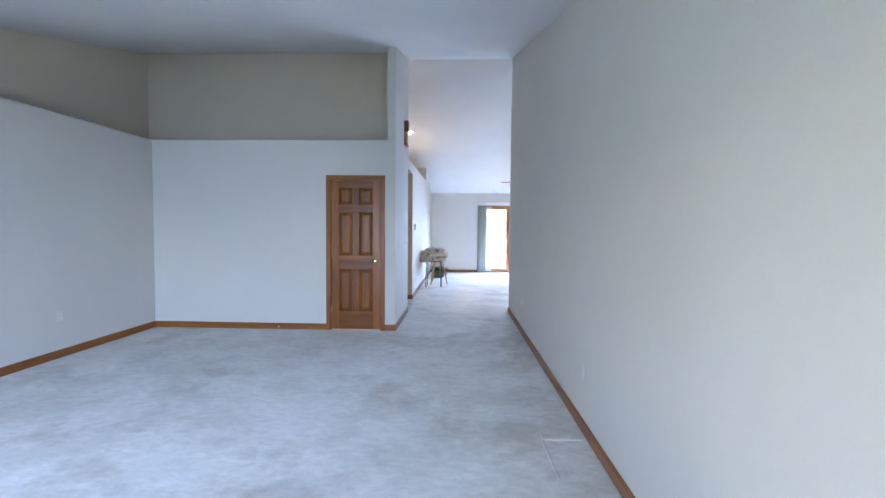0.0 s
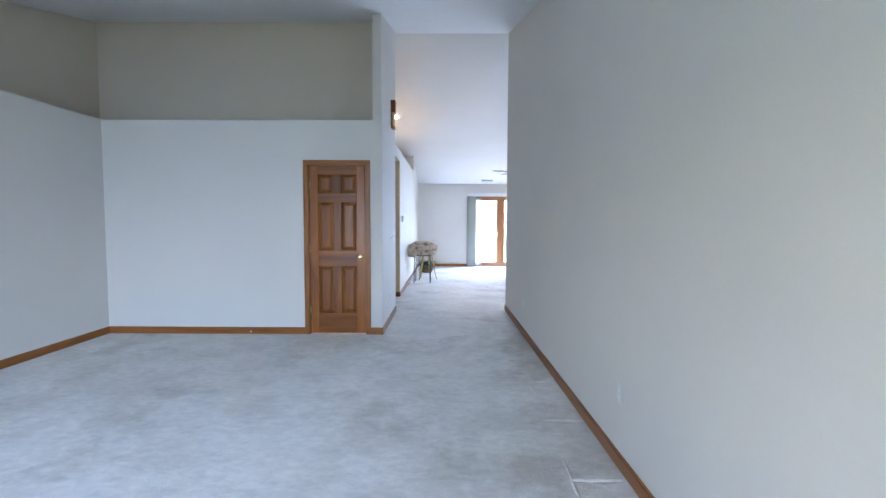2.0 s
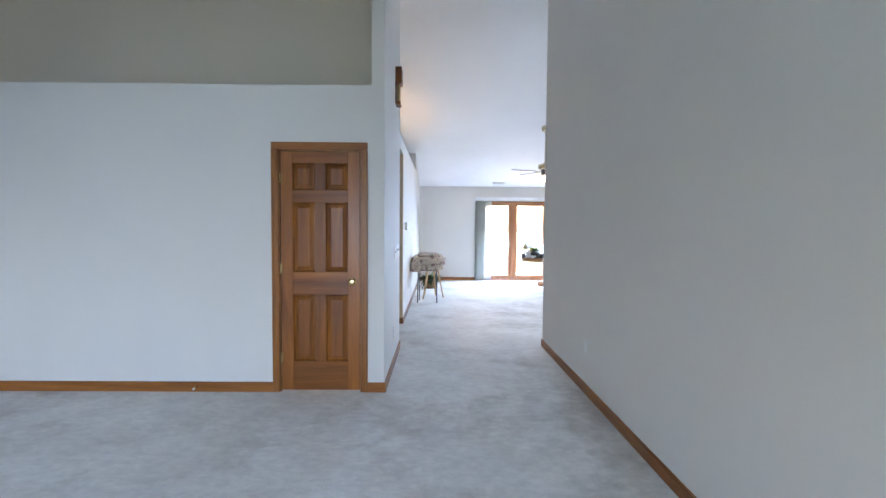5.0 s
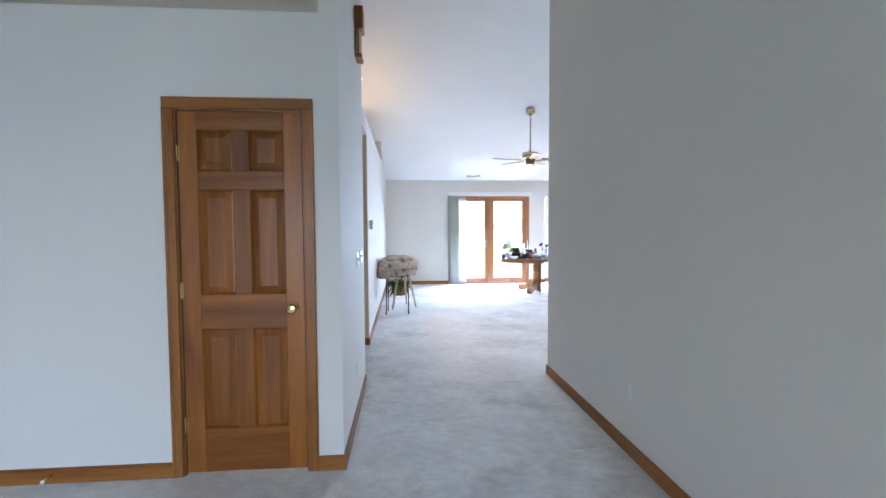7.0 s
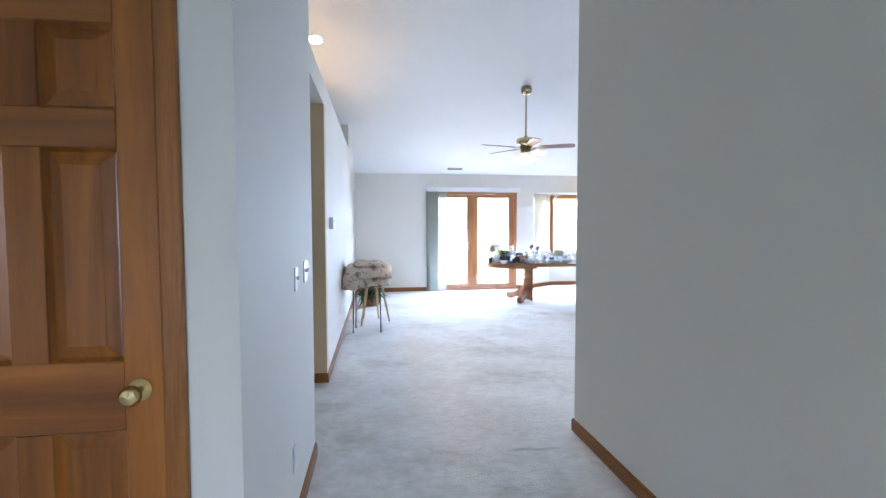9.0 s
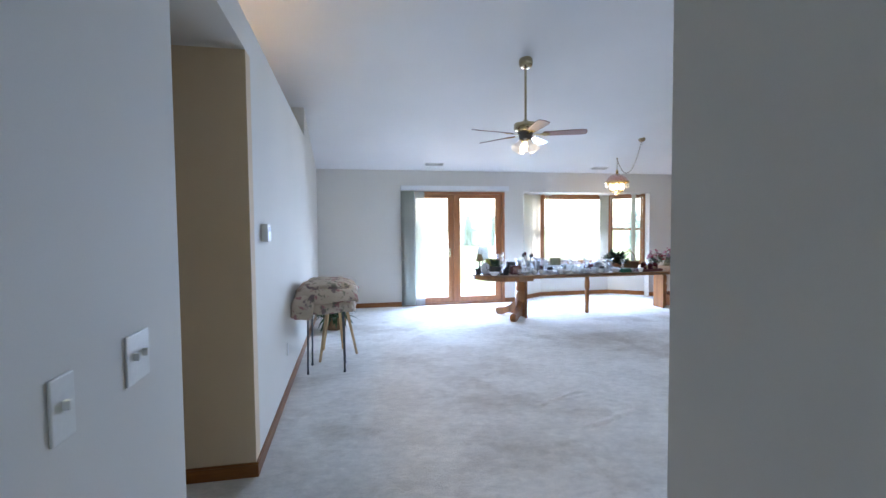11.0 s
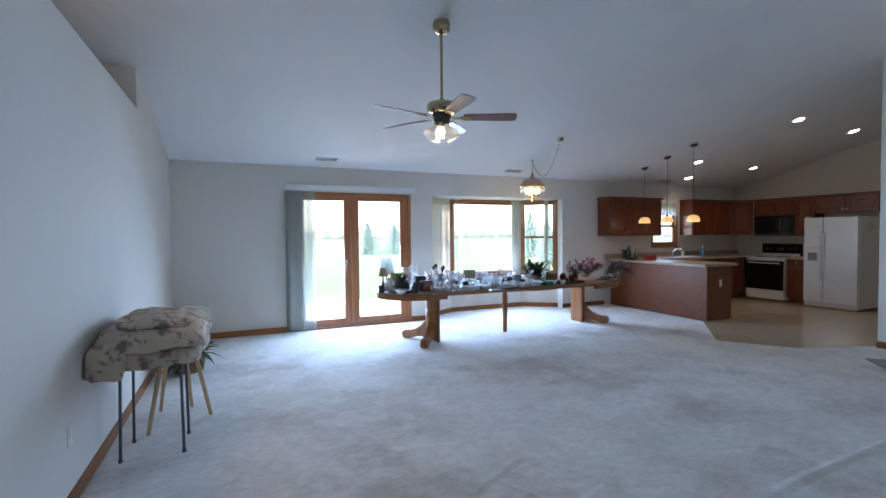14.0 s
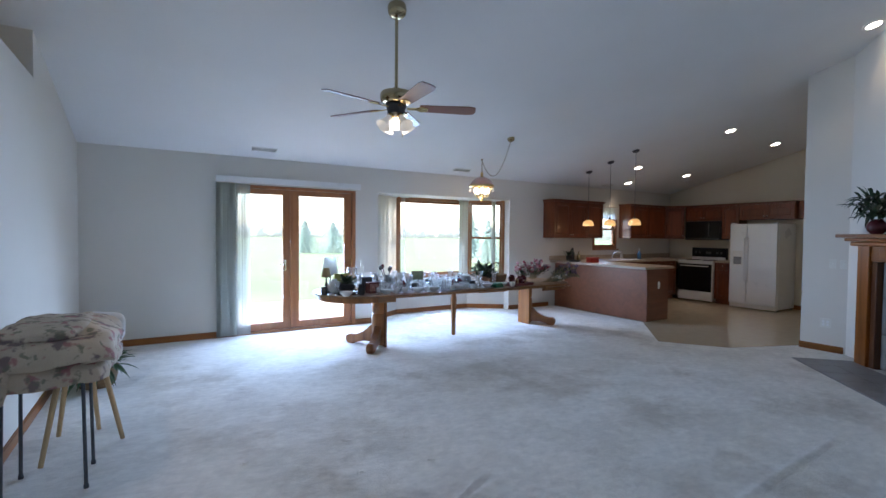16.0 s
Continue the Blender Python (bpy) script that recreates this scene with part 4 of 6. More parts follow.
# ---- plants ----
def leaf_blade(bm, base, way, length, width, droop, steps=5):
    """One arching strap leaf."""
    way = Vector(way).normalized()
    side = way.cross(Vector((0, 0, 1)))
    side = side.normalized() if side.length > 1e-3 else Vector((1, 0, 0))
    prev = None
    for i in range(steps + 1):
        u = i / steps
        p = Vector(base) + way * length * u + Vector((0, 0, -droop * u * u))
        w = width * math.sin(math.pi * (0.12 + 0.86 * u)) * 0.5
        c = bm.verts.new(p - Vector((0, 0, w * 0.35)))
        pair = (bm.verts.new(p + side * w), c, bm.verts.new(p - side * w))
        if prev:
            bm.faces.new((prev[0], prev[1], pair[1], pair[0]))
            bm.faces.new((prev[1], prev[2], pair[2], pair[1]))
        prev = pair


def foliage(seed, count, spread, height, length, width, droop, z=0.0):
    rnd = random.Random(seed)
    bm = bmesh.new()
    for i in range(count):
        a = rnd.uniform(0, 2 * math.pi)
        t = rnd.uniform(0.15, 1.0)
        way = Vector((math.cos(a) * t, math.sin(a) * t, rnd.uniform(0.3, 1.1)))
        base = (math.cos(a) * spread * rnd.random(), math.sin(a) * spread * rnd.random(), z + rnd.random() * height)
        leaf_blade(bm, base, way, length * rnd.uniform(0.6, 1.15), width * rnd.uniform(0.7, 1.2), droop * rnd.uniform(0.4, 1.3))
    return bm


M["leaf"] = material("leaf_green", (0.055, 0.11, 0.035), 0.5, second=(0.03, 0.065, 0.02), scale=9, detail_scale=60, bump=0.1)
M["leaf_dark"] = material("dark_leaf", (0.03, 0.06, 0.025), 0.5, second=(0.015, 0.035, 0.014), scale=9, detail_scale=60, bump=0.1)
M["soil"] = material("soil", (0.05, 0.035, 0.025), 0.95, bump=0.8, bump_dist=0.005)
M["wicker"] = material("wicker", (0.36, 0.22, 0.11), 0.7, second=(0.22, 0.12, 0.055), scale=40, detail_scale=150, bump=0.8, bump_dist=0.004, stretch=(1, 1, 2.5))
M["maroon"] = material("maroon_glaze", (0.12, 0.02, 0.025), 0.25, second=(0.08, 0.012, 0.016), bump=0.02)
M["clay"] = material("terracotta", (0.42, 0.20, 0.11), 0.8, bump=0.1)


def pot_plant(name, where, pot, pot_mat, leaves, leaf_mat, label, pot_label):
    ob = thing(name, where, label, "plant")
    part("pot", lathe(bmesh.new(), pot, 24), pot_mat, ob, pot_label, smooth=True)
    part("soil", lathe(bmesh.new(), [(pot[-3][0] * 0.96, pot[-3][1] - 0.004), (0, pot[-3][1])], 20), M["soil"], ob)
    part("leaves", leaves, leaf_mat, ob)
    return ob


basket_profile = [(0.13, 0), (0.15, 0.03), (0.165, 0.10), (0.17, 0.17), (0.178, 0.18), (0.165, 0.185), (0.158, 0.15)]
pot_plant("potted_plant", (0.26, 6.88, 0), basket_profile, M["wicker"], foliage(3, 150, 0.13, 0.05, 0.33, 0.045, 0.24, 0.14), M["leaf"], "leafy green plant in a wicker basket on the carpet", "tan wicker basket")


# ---- ceiling fan ----
FX, FY = 2.50, 5.1
fan = thing("ceiling_fan", (FX, FY, 0.0), "antique brass five-blade ceiling fan with lit tulip shades", "fan")
FC = roof(FX, FY)
cpy = part("canopy", lathe(bmesh.new(), [(0.020, -0.098), (0.050, -0.094), (0.070, -0.078), (0.079, -0.05), (0.079, -0.012), (0.074, 0.006)], 28), M["antique"], fan, "brass canopy on the sloped ceiling", smooth=True)
cpy.matrix_basis = pose(0, 0, FC, math.degrees(math.atan(-FALL)))
part("rod", lathe(bmesh.new(), [(0.0135, 2.66), (0.0135, FC - 0.085)], 16), M["antique"], fan, smooth=True)
part("motor", lathe(bmesh.new(), [(0.02, 2.69), (0.035, 2.67), (0.06, 2.655), (0.125, 2.645), (0.135, 2.63), (0.135, 2.575), (0.12, 2.555), (0.09, 2.545), (0.0, 2.545)], 36), M["antique"], fan, "brass motor housing", smooth=True)
part("switch_housing", lathe(bmesh.new(), [(0.085, 2.545), (0.09, 2.53), (0.075, 2.50), (0.075, 2.465), (0.055, 2.445), (0.03, 2.435), (0, 2.43)], 30), M["darkgrey"], fan, smooth=True)
M["blade"] = wood("fan_blade", (0.20, 0.085, 0.055), (0.13, 0.05, 0.035), axis=0, rough=0.4)
blade_bm = bmesh.new()
prism(blade_bm, [(0.20, -0.052), (0.62, -0.068), (0.675, -0.055), (0.685, 0.0), (0.675, 0.055), (0.62, 0.068), (0.20, 0.052)], -0.004, 0.004)
arm_bm = bmesh.new()
prism(arm_bm, [(0.09, -0.016), (0.17, -0.014), (0.22, -0.045), (0.27, -0.02), (0.27, 0.02), (0.22, 0.045), (0.17, 0.014), (0.09, 0.016)], -0.012, -0.005)
blade = arm = None
for k in range(5):
    m = pose(0, 0, 2.52, 0, 0, -23 + 72 * k) @ pose(0, 0, 0, -13, 0, 0)
    if blade is None:
        blade, arm = part("blade", blade_bm, M["blade"], fan, "reddish wooden fan blade"), part("blade_iron", arm_bm, M["brass"], fan)
        blade.matrix_basis = arm.matrix_basis = m
    else:
        again(blade, m), again(arm, m)
M["shade"] = glow("lit_frosted_shade", (1.0, 0.90, 0.76), 0.028)
sh = None
for k in range(4):
    m = pose(0, 0, 2.435, 0, 0, 12 + 90 * k) @ pose(0.058, 0, 0.004, 0, -40, 0)
    if sh is None:
        sh = part("shade", lathe(bmesh.new(), [(0.022, 0.0), (0.026, -0.025), (0.033, -0.06), (0.045, -0.09), (0.066, -0.12), (0.064, -0.122), (0.042, -0.09), (0.030, -0.06), (0.022, -0.025), (0.018, 0)], 22), M["shade"], fan, "frosted glass tulip shade, lit", smooth=True)
        sh.matrix_basis = m
        gl = part("socket", lathe(bmesh.new(), [(0.022, 0.03), (0.028, 0.02), (0.028, -0.012), (0.0, -0.012)], 16), M["brass"], fan, smooth=True)
        gl.matrix_basis = m
    else:
        again(sh, m), again(gl, m)
part("centre_bulb", lathe(bmesh.new(), [(0.012, 2.435), (0.026, 2.40), (0.034, 2.365), (0.026, 2.335), (0, 2.328)], 16), M["bulb"], fan, "lit amber bulb", smooth=True)
part("pull_chain", tube(bmesh.new(), [(0.05, -0.02, 2.46), (0.052, -0.02, 2.36), (0.05, -0.02, 2.27)], 0.0022, segments=6), M["brass"], fan)
point_light("fan_light", (FX, FY, 2.205), P_FAN, 0.09, (1.0, 0.80, 0.55))

# ---- chandelier on its swag chain ----
CX, CY = 5.34, 7.78
ch = thing("chandelier", (CX, CY, 0.03), "lit pink and clear glass swag chandelier with beaded rim", "chandelier")
M["pinkglass"] = thin_glass("pink_glass", 0.22, 1.6, 0.6, 0.14, (1.0, 0.76, 0.68))
M["crystal"] = thin_glass("crystal", 0.25, 1.5, 0.7, 0.05)
part("hub", lathe(bmesh.new(), [(0.004, 2.47), (0.018, 2.455), (0.028, 2.43), (0.018, 2.405), (0.035, 2.39), (0.05, 2.38)], 20), M["brass"], ch, smooth=True)
part("dome", lathe(bmesh.new(), [(0.05, 2.385), (0.11, 2.36), (0.165, 2.31), (0.20, 2.25), (0.205, 2.235), (0.197, 2.235), (0.16, 2.30), (0.105, 2.35), (0.05, 2.375)], 32), M["pinkglass"], ch, "pink glass dome", smooth=True)
part("rim", lathe(bmesh.new(), [(0.205, 2.245), (0.213, 2.24), (0.213, 2.215), (0.205, 2.21), (0.198, 2.215), (0.198, 2.24)], 36), M["brass"], ch, "brass rim", smooth=True)
drop_bm = lathe(bmesh.new(), [(0.001, 0.0), (0.006, -0.02), (0.009, -0.055), (0.007, -0.08), (0.001, -0.092)], 8)
dr = part("crystal_drop", drop_bm, M["crystal"], ch, smooth=True)
dr.matrix_basis = pose(0.2, 0, 2.212)
for k in range(1, 22):
    again(dr, pose(0.2 * math.cos(k * 2 * math.pi / 22), 0.2 * math.sin(k * 2 * math.pi / 22), 2.212))
bl = None
for k in range(5):
    a = radians(20 + 72 * k)
    m = pose(0.105 * math.cos(a), 0.105 * math.sin(a), 2.10)
    if bl is None:
        bl = part("bulb", lathe(bmesh.new(), [(0.012, 0.0), (0.016, 0.015), (0.028, 0.04), (0.030, 0.062), (0.020, 0.085), (0.004, 0.105), (0, 0.107)], 14), M["bulb"], ch, "lit candle bulb", smooth=True)
        cp = part("candle_cup", lathe(bmesh.new(), [(0.010, -0.045), (0.026, -0.035), (0.028, -0.028), (0.012, -0.025), (0.012, 0.0)], 14), M["brass"], ch, smooth=True)
        bl.matrix_basis = cp.matrix_basis = m
    else:
        again(bl, m), again(cp, m)
    part("arm", tube(bmesh.new(), [(0, 0, 2.08), (0.05 * math.cos(a), 0.05 * math.sin(a), 2.03), (0.10 * math.cos(a), 0.10 * math.sin(a), 2.045), (0.105 * math.cos(a), 0.105 * math.sin(a), 2.06)], 0.005, segments=6), M["brass"], ch)
part("finial", lathe(bmesh.new(), [(0.0, 1.985), (0.012, 1.99), (0.02, 2.01), (0.012, 2.03), (0.028, 2.05), (0.028, 2.075), (0.008, 2.09), (0.006, 2.40)], 16), M["brass"], ch, smooth=True)


def chain(pts, r=0.011):
    """Alternating oval links along points."""
    bm = bmesh.new()
    pts = [Vector(p) for p in pts]
    i = 0
    for a, b in zip(pts, pts[1:]):
        n = max(1, int((b - a).length / 0.028))
        way = (b - a).normalized()
        s = way.cross(Vector((0.3, 0.9, 0.1))).normalized()
        for j in range(n):
            c = a + (b - a) * (j + 0.5) / n
            side = s if i % 2 else way.cross(s)
            ring = [c + way * 0.019 * math.cos(t) + side * r * math.sin(t) for t in [k * math.pi / 4 for k in range(9)]]
            tube(bm, ring, 0.0026, segments=4)
            i += 1
    return bm


zc = roof(CX, CY) - 0.03
part("chain", chain([(0, 0, zc - 0.03), (0, 0, 2.46)]), M["antique"], ch, "brass chain")
hx, hy, hz = 5.29 - CX, 6.98 - CY, roof(5.29, 6.98) - 0.06
sw = [(0, 0, zc - 0.03)] + [(hx * u, hy * u, (zc - 0.03) * (1 - u) + hz * u - 0.42 * 4 * u * (1 - u) * 0.9) for u in [i / 12 for i in range(1, 12)]] + [(hx, hy, hz)]
part("swag_chain", chain(sw), M["antique"], ch, "brass swag chain")
part("ceiling_canopy", lathe(bmesh.new(), [(0.012, -0.05), (0.03, -0.045), (0.055, -0.02), (0.058, 0.02)], 24, (hx, hy, hz + 0.03)), M["antique"], ch, smooth=True)
part("hook", lathe(bmesh.new(), [(0.006, -0.035), (0.014, -0.015), (0.016, 0.02)], 12, (0, 0, zc)), M["antique"], ch, smooth=True)
point_light("chandelier_light", (CX, CY, 2.0), P_CHAND, 0.06, (1.0, 0.78, 0.52))


# ---- kitchen ----
def cabinet_door(w, h, parent, where, arch=0.0, knob=None):
    """A framed door with a raised panel, front at y = 0 facing -y; arch: rise of the top rail's curve."""
    fw = 0.052
    bm = bmesh.new()
    for x0 in (0, w - fw):
        box(bm, x0, x0 + fw, -0.018, 0, 0, h, bevel=0.003, segments=1)
    box(bm, fw, w - fw, -0.0175, -0.0005, 0, fw, bevel=0.003, segments=1)
    n = 10
    lo = [(fw + (w - 2 * fw) * i / n, h - fw - 0.004 - arch + arch * math.sin(math.pi * i / n)) for i in range(n + 1)]
    a = [bm.verts.new((x, -0.0175, z)) for x, z in lo + [(w - fw, h), (fw, h)]]
    b = [bm.verts.new((x, -0.0005, z)) for x, z in lo + [(w - fw, h), (fw, h)]]
    bm.faces.new(a)
    bm.faces.new(b[::-1])
    for i in range(len(a)):
        j = (i + 1) % len(a)
        bm.faces.new((a[j], a[i], b[i], b[j]))
    bmesh.ops.recalc_face_normals(bm, faces=bm.faces)
    d = part("door", bm, M["cherry"], parent)
    d.matrix_basis = pose(*where)
    pn = part("panel", raised_panel(w - 2 * fw + 0.01, h - 2 * fw + 0.01, 0.02, 0.03), M["cherry"], d)
    pn.matrix_basis = pose(w / 2, -0.012, h / 2)
    if knob:
        k = part("knob", lathe(bmesh.new(), [(0.006, 0), (0.006, 0.012), (0.015, 0.018), (0.015, 0.024), (0.0, 0.028)], 12), M["chrome"], d, "pale round knob", smooth=True)
        k.matrix_basis = pose(knob[0] * w + (1 - 2 * knob[0]) * 0.026, -0.018, knob[1] * h + (1 - 2 * knob[1]) * 0.05, 90)
    return d


def cabinet(name, where, w, d, h, doors, rz, label, arch=0.0, low_knob=True, toe=0.0, crown=False, drawer=0.0):
    """A cabinet unit: body behind its front at y = 0, doors in front, x along its width."""
    ob = thing(name, where, label, "cabinet", rz=rz)
    bm = boxm(0, w, 0, d, toe, h, bevel=0.002, segments=1)
    if toe:
        box(bm, 0.002, w - 0.002, 0.06, d, 0, toe)
    part("body", bm, M["cherry"], ob)
    dw = w / doors
    for i in range(doors):
        top = h - drawer
        side = (1 if i % 2 == 0 else 0) if doors > 1 else 1
        cabinet_door(dw - 0.012, top - toe - 0.03, ob, (i * dw + 0.006, -0.001, toe + 0.015), arch, (side, 0 if low_knob else 1))
        if drawer:
            dr_ = part("drawer", boxm(i * dw + 0.006, (i + 1) * dw - 0.006, -0.019, -0.001, top, h - 0.012, bevel=0.004), M["cherry"], ob)
            k = part("knob", lathe(bmesh.new(), [(0.006, 0), (0.006, 0.012), (0.015, 0.018), (0.015, 0.024), (0.0, 0.028)], 12), M["chrome"], dr_, "pale round knob", smooth=True)
            k.matrix_basis = pose((i + 0.5) * dw, -0.019, (top + h) / 2, 90)
    if crown:
        bm = boxm(-0.02, w + 0.02, -0.035, d, h, h + 0.02, bevel=0.003)
        box(bm, -0.03, w + 0.03, -0.05, d, h + 0.02, h + 0.045, bevel=0.006)
        part("crown", bm, M["cherry"], ob)
    return ob


UP, UT = 1.405, 2.135
cabinet("wall_cabinet", (7.45, 8.25, UP), 1.43, 0.295, UT - UP, 3, 0, "dark cherry wall cabinet beside the kitchen window", crown=True, arch=0.03)
cabinet("wall_cabinet", (9.80, 8.25, UP), 1.28, 0.295, UT - UP, 2, 0, "dark cherry wall cabinet beside the kitchen window", crown=True, arch=0.03)
cabinet("corner_wall_cabinet", (11.09, 8.24, UP), 0.42, 0.28, UT - UP, 1, -45, "dark cherry diagonal corner wall cabinet", crown=True, arch=0.03)
cabinet("wall_cabinet", (11.41, 7.93, 1.815), 0.83, 0.335, UT - 1.815, 2, -90, "short dark cherry wall cabinet above the microwave", crown=True)
cabinet("wall_cabinet", (11.41, 7.095, UP), 0.36, 0.335, UT - UP, 1, -90, "narrow dark cherry wall cabinet beside the microwave", crown=True, arch=0.03)
cabinet("wall_cabinet", (11.41, 6.73, 1.82), 1.02, 0.335, UT - 1.82, 2, -90, "short dark cherry wall cabinet above the refrigerator", crown=True, arch=0.06)
br = thing("corbel_bracket", (11.50, 5.69, 1.895), "carved dark cherry end bracket under the cabinet crown", "bracket")
part("scroll", prism(bmesh.new(), [(0, 0), (0.2, 0), (0.2, -0.05), (0.12, -0.07), (0.0, -0.12)], -0.06, 0.285), M["cherry"], br)
# base units and worktops
CT = 0.895
cabinet("base_cabinet", (8.46, 7.95, 0), 1.20, 0.595, CT, 2, 0, "dark cherry base cabinet under the sink", low_knob=False, toe=0.1)
cabinet("base_cabinet", (9.68, 7.95, 0), 1.40, 0.595, CT, 3, 0, "dark cherry base cabinet with drawers", low_knob=False, toe=0.1, drawer=0.15)
cabinet("base_cabinet", (11.12, 7.07, 0), 0.36, 0.62, CT, 1, -90, "narrow dark cherry base cabinet with a drawer", low_knob=False, toe=0.1, drawer=0.15)
pen = thing("peninsula", (7.80, 6.40, 0), "brown wood-panelled kitchen peninsula with a laminate top", "counter")
part("back_panel", boxm(0, 0.02, 0, 2.145, 0.0, CT, bevel=0.002, segments=1), M["cherry_panel"], pen)
bm = boxm(0.022, 0.60, -0.002, 0.018, 0.0, CT, bevel=0.002, segments=1)
part("end_panel", bm, M["cherry_panel"], pen)
part("body", boxm(0.022, 0.60, 0.02, 1.50, 0.09, CT - 0.002), M["cherry"], pen)
part("toe_kick", boxm(0.022, 0.54, 0.022, 1.50, 0.0, 0.09), M["darkgrey"], pen)
bm = boxm(0.30, 0.355, -0.008, -0.002, 0.55, 0.67, bevel=0.002)
part("outlet_plate", bm, M["plastic"], pen, "almond outlet plate")


def worktop(name, poly, label):
    bm = prism(bmesh.new(), poly, CT, CT + 0.04)
    bmesh.ops.recalc_face_normals(bm, faces=bm.faces)
    bmesh.ops.bevel(bm, geom=bm.edges[:], offset=0.006, segments=2, affect='EDGES')
    return tagged(part(name, bm, M["counter"]), label, "worktop")


worktop("worktop", [(7.65, 6.32), (8.45, 6.32), (8.54, 6.44), (8.54, 7.90), (11.06, 7.90), (11.06, 7.885), (11.745, 7.885), (11.745, 8.545), (7.65, 8.545)], "tan laminate worktop over the peninsula and sink units")
worktop("worktop", [(11.06, 6.73), (11.745, 6.73), (11.745, 7.07), (11.06, 7.07)], "short tan laminate worktop beside the range")
tagged(part("backsplash", boxm(7.62, 11.74, 8.525, 8.547, CT + 0.041, CT + 0.14, bevel=0.003), M["counter"]), "low tan laminate upstand behind the worktop", "backsplash")

# range
rg = thing("range", (11.08, 7.88, 0), "white free-standing electric range with black oven door", "stove", rz=-90)
part("body", boxm(0, 0.78, 0.0, 0.64, 0.03, 0.90, bevel=0.006), M["white"], rg)
od = part("oven_door", boxm(0.012, 0.768, -0.03, -0.001, 0.235, 0.845, bevel=0.008), M["black"], rg, "black glass oven door")
part("oven_handle", tube(bmesh.new(), [(0.08, -0.03, 0.80), (0.08, -0.06, 0.80), (0.70, -0.06, 0.80), (0.70, -0.03, 0.80)], 0.010), M["white"], od)
part("drawer", boxm(0.012, 0.768, -0.025, -0.001, 0.04, 0.225, bevel=0.008), M["white"], rg)
part("backguard", boxm(0, 0.78, 0.54, 0.64, 0.905, 1.20, bevel=0.008), M["black"], rg, "black control panel")
part("cooktop", boxm(-0.002, 0.782, -0.02, 0.54, 0.902, 0.918, bevel=0.004), M["white"], rg)
part("backguard_base", boxm(0.004, 0.776, 0.53, 0.539, 0.919, 0.99), M["white"], rg)
for x, y in ((0.2, 0.14), (0.58, 0.14), (0.2, 0.38), (0.58, 0.38)):
    part("burner", lathe(bmesh.new(), [(0.09, 0), (0.09, 0.006), (0.07, 0.012), (0.0, 0.012)], 20, (x, y, 0.919)), M["darkgrey"], rg)
for x in (0.1, 0.19, 0.59, 0.68):
    k = part("knob", lathe(bmesh.new(), [(0.022, 0), (0.020, 0.02), (0, 0.022)], 14), M["darkgrey"], rg)
    k.matrix_basis = pose(x, 0.54, 1.09, 90)
part("clock", boxm(0.33, 0.45, 0.536, 0.541, 1.06, 1.11), M["darkgrey"], rg)
# microwave
mw = thing("microwave", (11.34, 7.88, 1.378), "black over-the-range microwave under the cabinet", "microwave", rz=-90)
part("body", boxm(0, 0.78, 0.0, 0.40, 0, 0.43, bevel=0.006), M["darkgrey"], mw)
part("door", boxm(0.004, 0.58, -0.022, -0.001, 0.05, 0.425, bevel=0.008), M["black"], mw, "black glass door")
part("control_panel", boxm(0.585, 0.776, -0.02, -0.001, 0.05, 0.425, bevel=0.006), M["black"], mw)
part("handle", tube(bmesh.new(), [(0.56, -0.022, 0.09), (0.56, -0.045, 0.10), (0.56, -0.045, 0.37), (0.56, -0.022, 0.38)], 0.008), M["darkgrey"], mw)
part("vent_grille", boxm(0.004, 0.776, -0.015, -0.001, 0.005, 0.045, bevel=0.004), M["darkgrey"], mw)
# refrigerator
fr = thing("refrigerator", (10.95, 6.68, 0), "white side-by-side refrigerator with ice dispenser", "refrigerator", rz=-90)
part("body", boxm(0, 0.88, 0.065, 0.76, 0.03, 1.725, bevel=0.008), M["white"], fr)
d1 = part("freezer_door", boxm(0.003, 0.325, -0.01, 0.058, 0.10, 1.72, bevel=0.014, segments=3), M["white"], fr)
d2 = part("door", boxm(0.333, 0.877, -0.01, 0.058, 0.10, 1.72, bevel=0.014, segments=3), M["white"], fr)
part("dispenser", boxm(0.06, 0.26, -0.013, -0.009, 0.88, 1.17, bevel=0.002), M["plastic"], d1, "grey ice and water dispenser")
part("dispenser_recess", boxm(0.085, 0.235, -0.016, -0.012, 0.90, 1.05), M["hearth"], d1)
part("handle", tube(bmesh.new(), [(0.30, -0.012, 0.55), (0.30, -0.05, 0.60), (0.30, -0.05, 1.40), (0.30, -0.012, 1.45)], 0.012), M["white"], d1)
part("handle", tube(bmesh.new(), [(0.358, -0.012, 0.55), (0.358, -0.05, 0.60), (0.358, -0.05, 1.40), (0.358, -0.012, 1.45)], 0.012), M["white"], d2)
part("kick_grille", boxm(0.01, 0.87, 0.02, 0.06, 0.015, 0.09), M["plastic"], fr)
for x in (0.03, 0.85):
    for y in (0.1, 0.7):
        part("foot", lathe(bmesh.new(), [(0.02, 0), (0.02, 0.03)], 10, (x, y, 0)), M["darkgrey"], fr)
for x in (0.05, 0.82):
    part("hinge_cover", boxm(x - 0.03, x + 0.03, 0.0, 0.09, 1.725, 1.745, bevel=0.004), M["white"], fr)
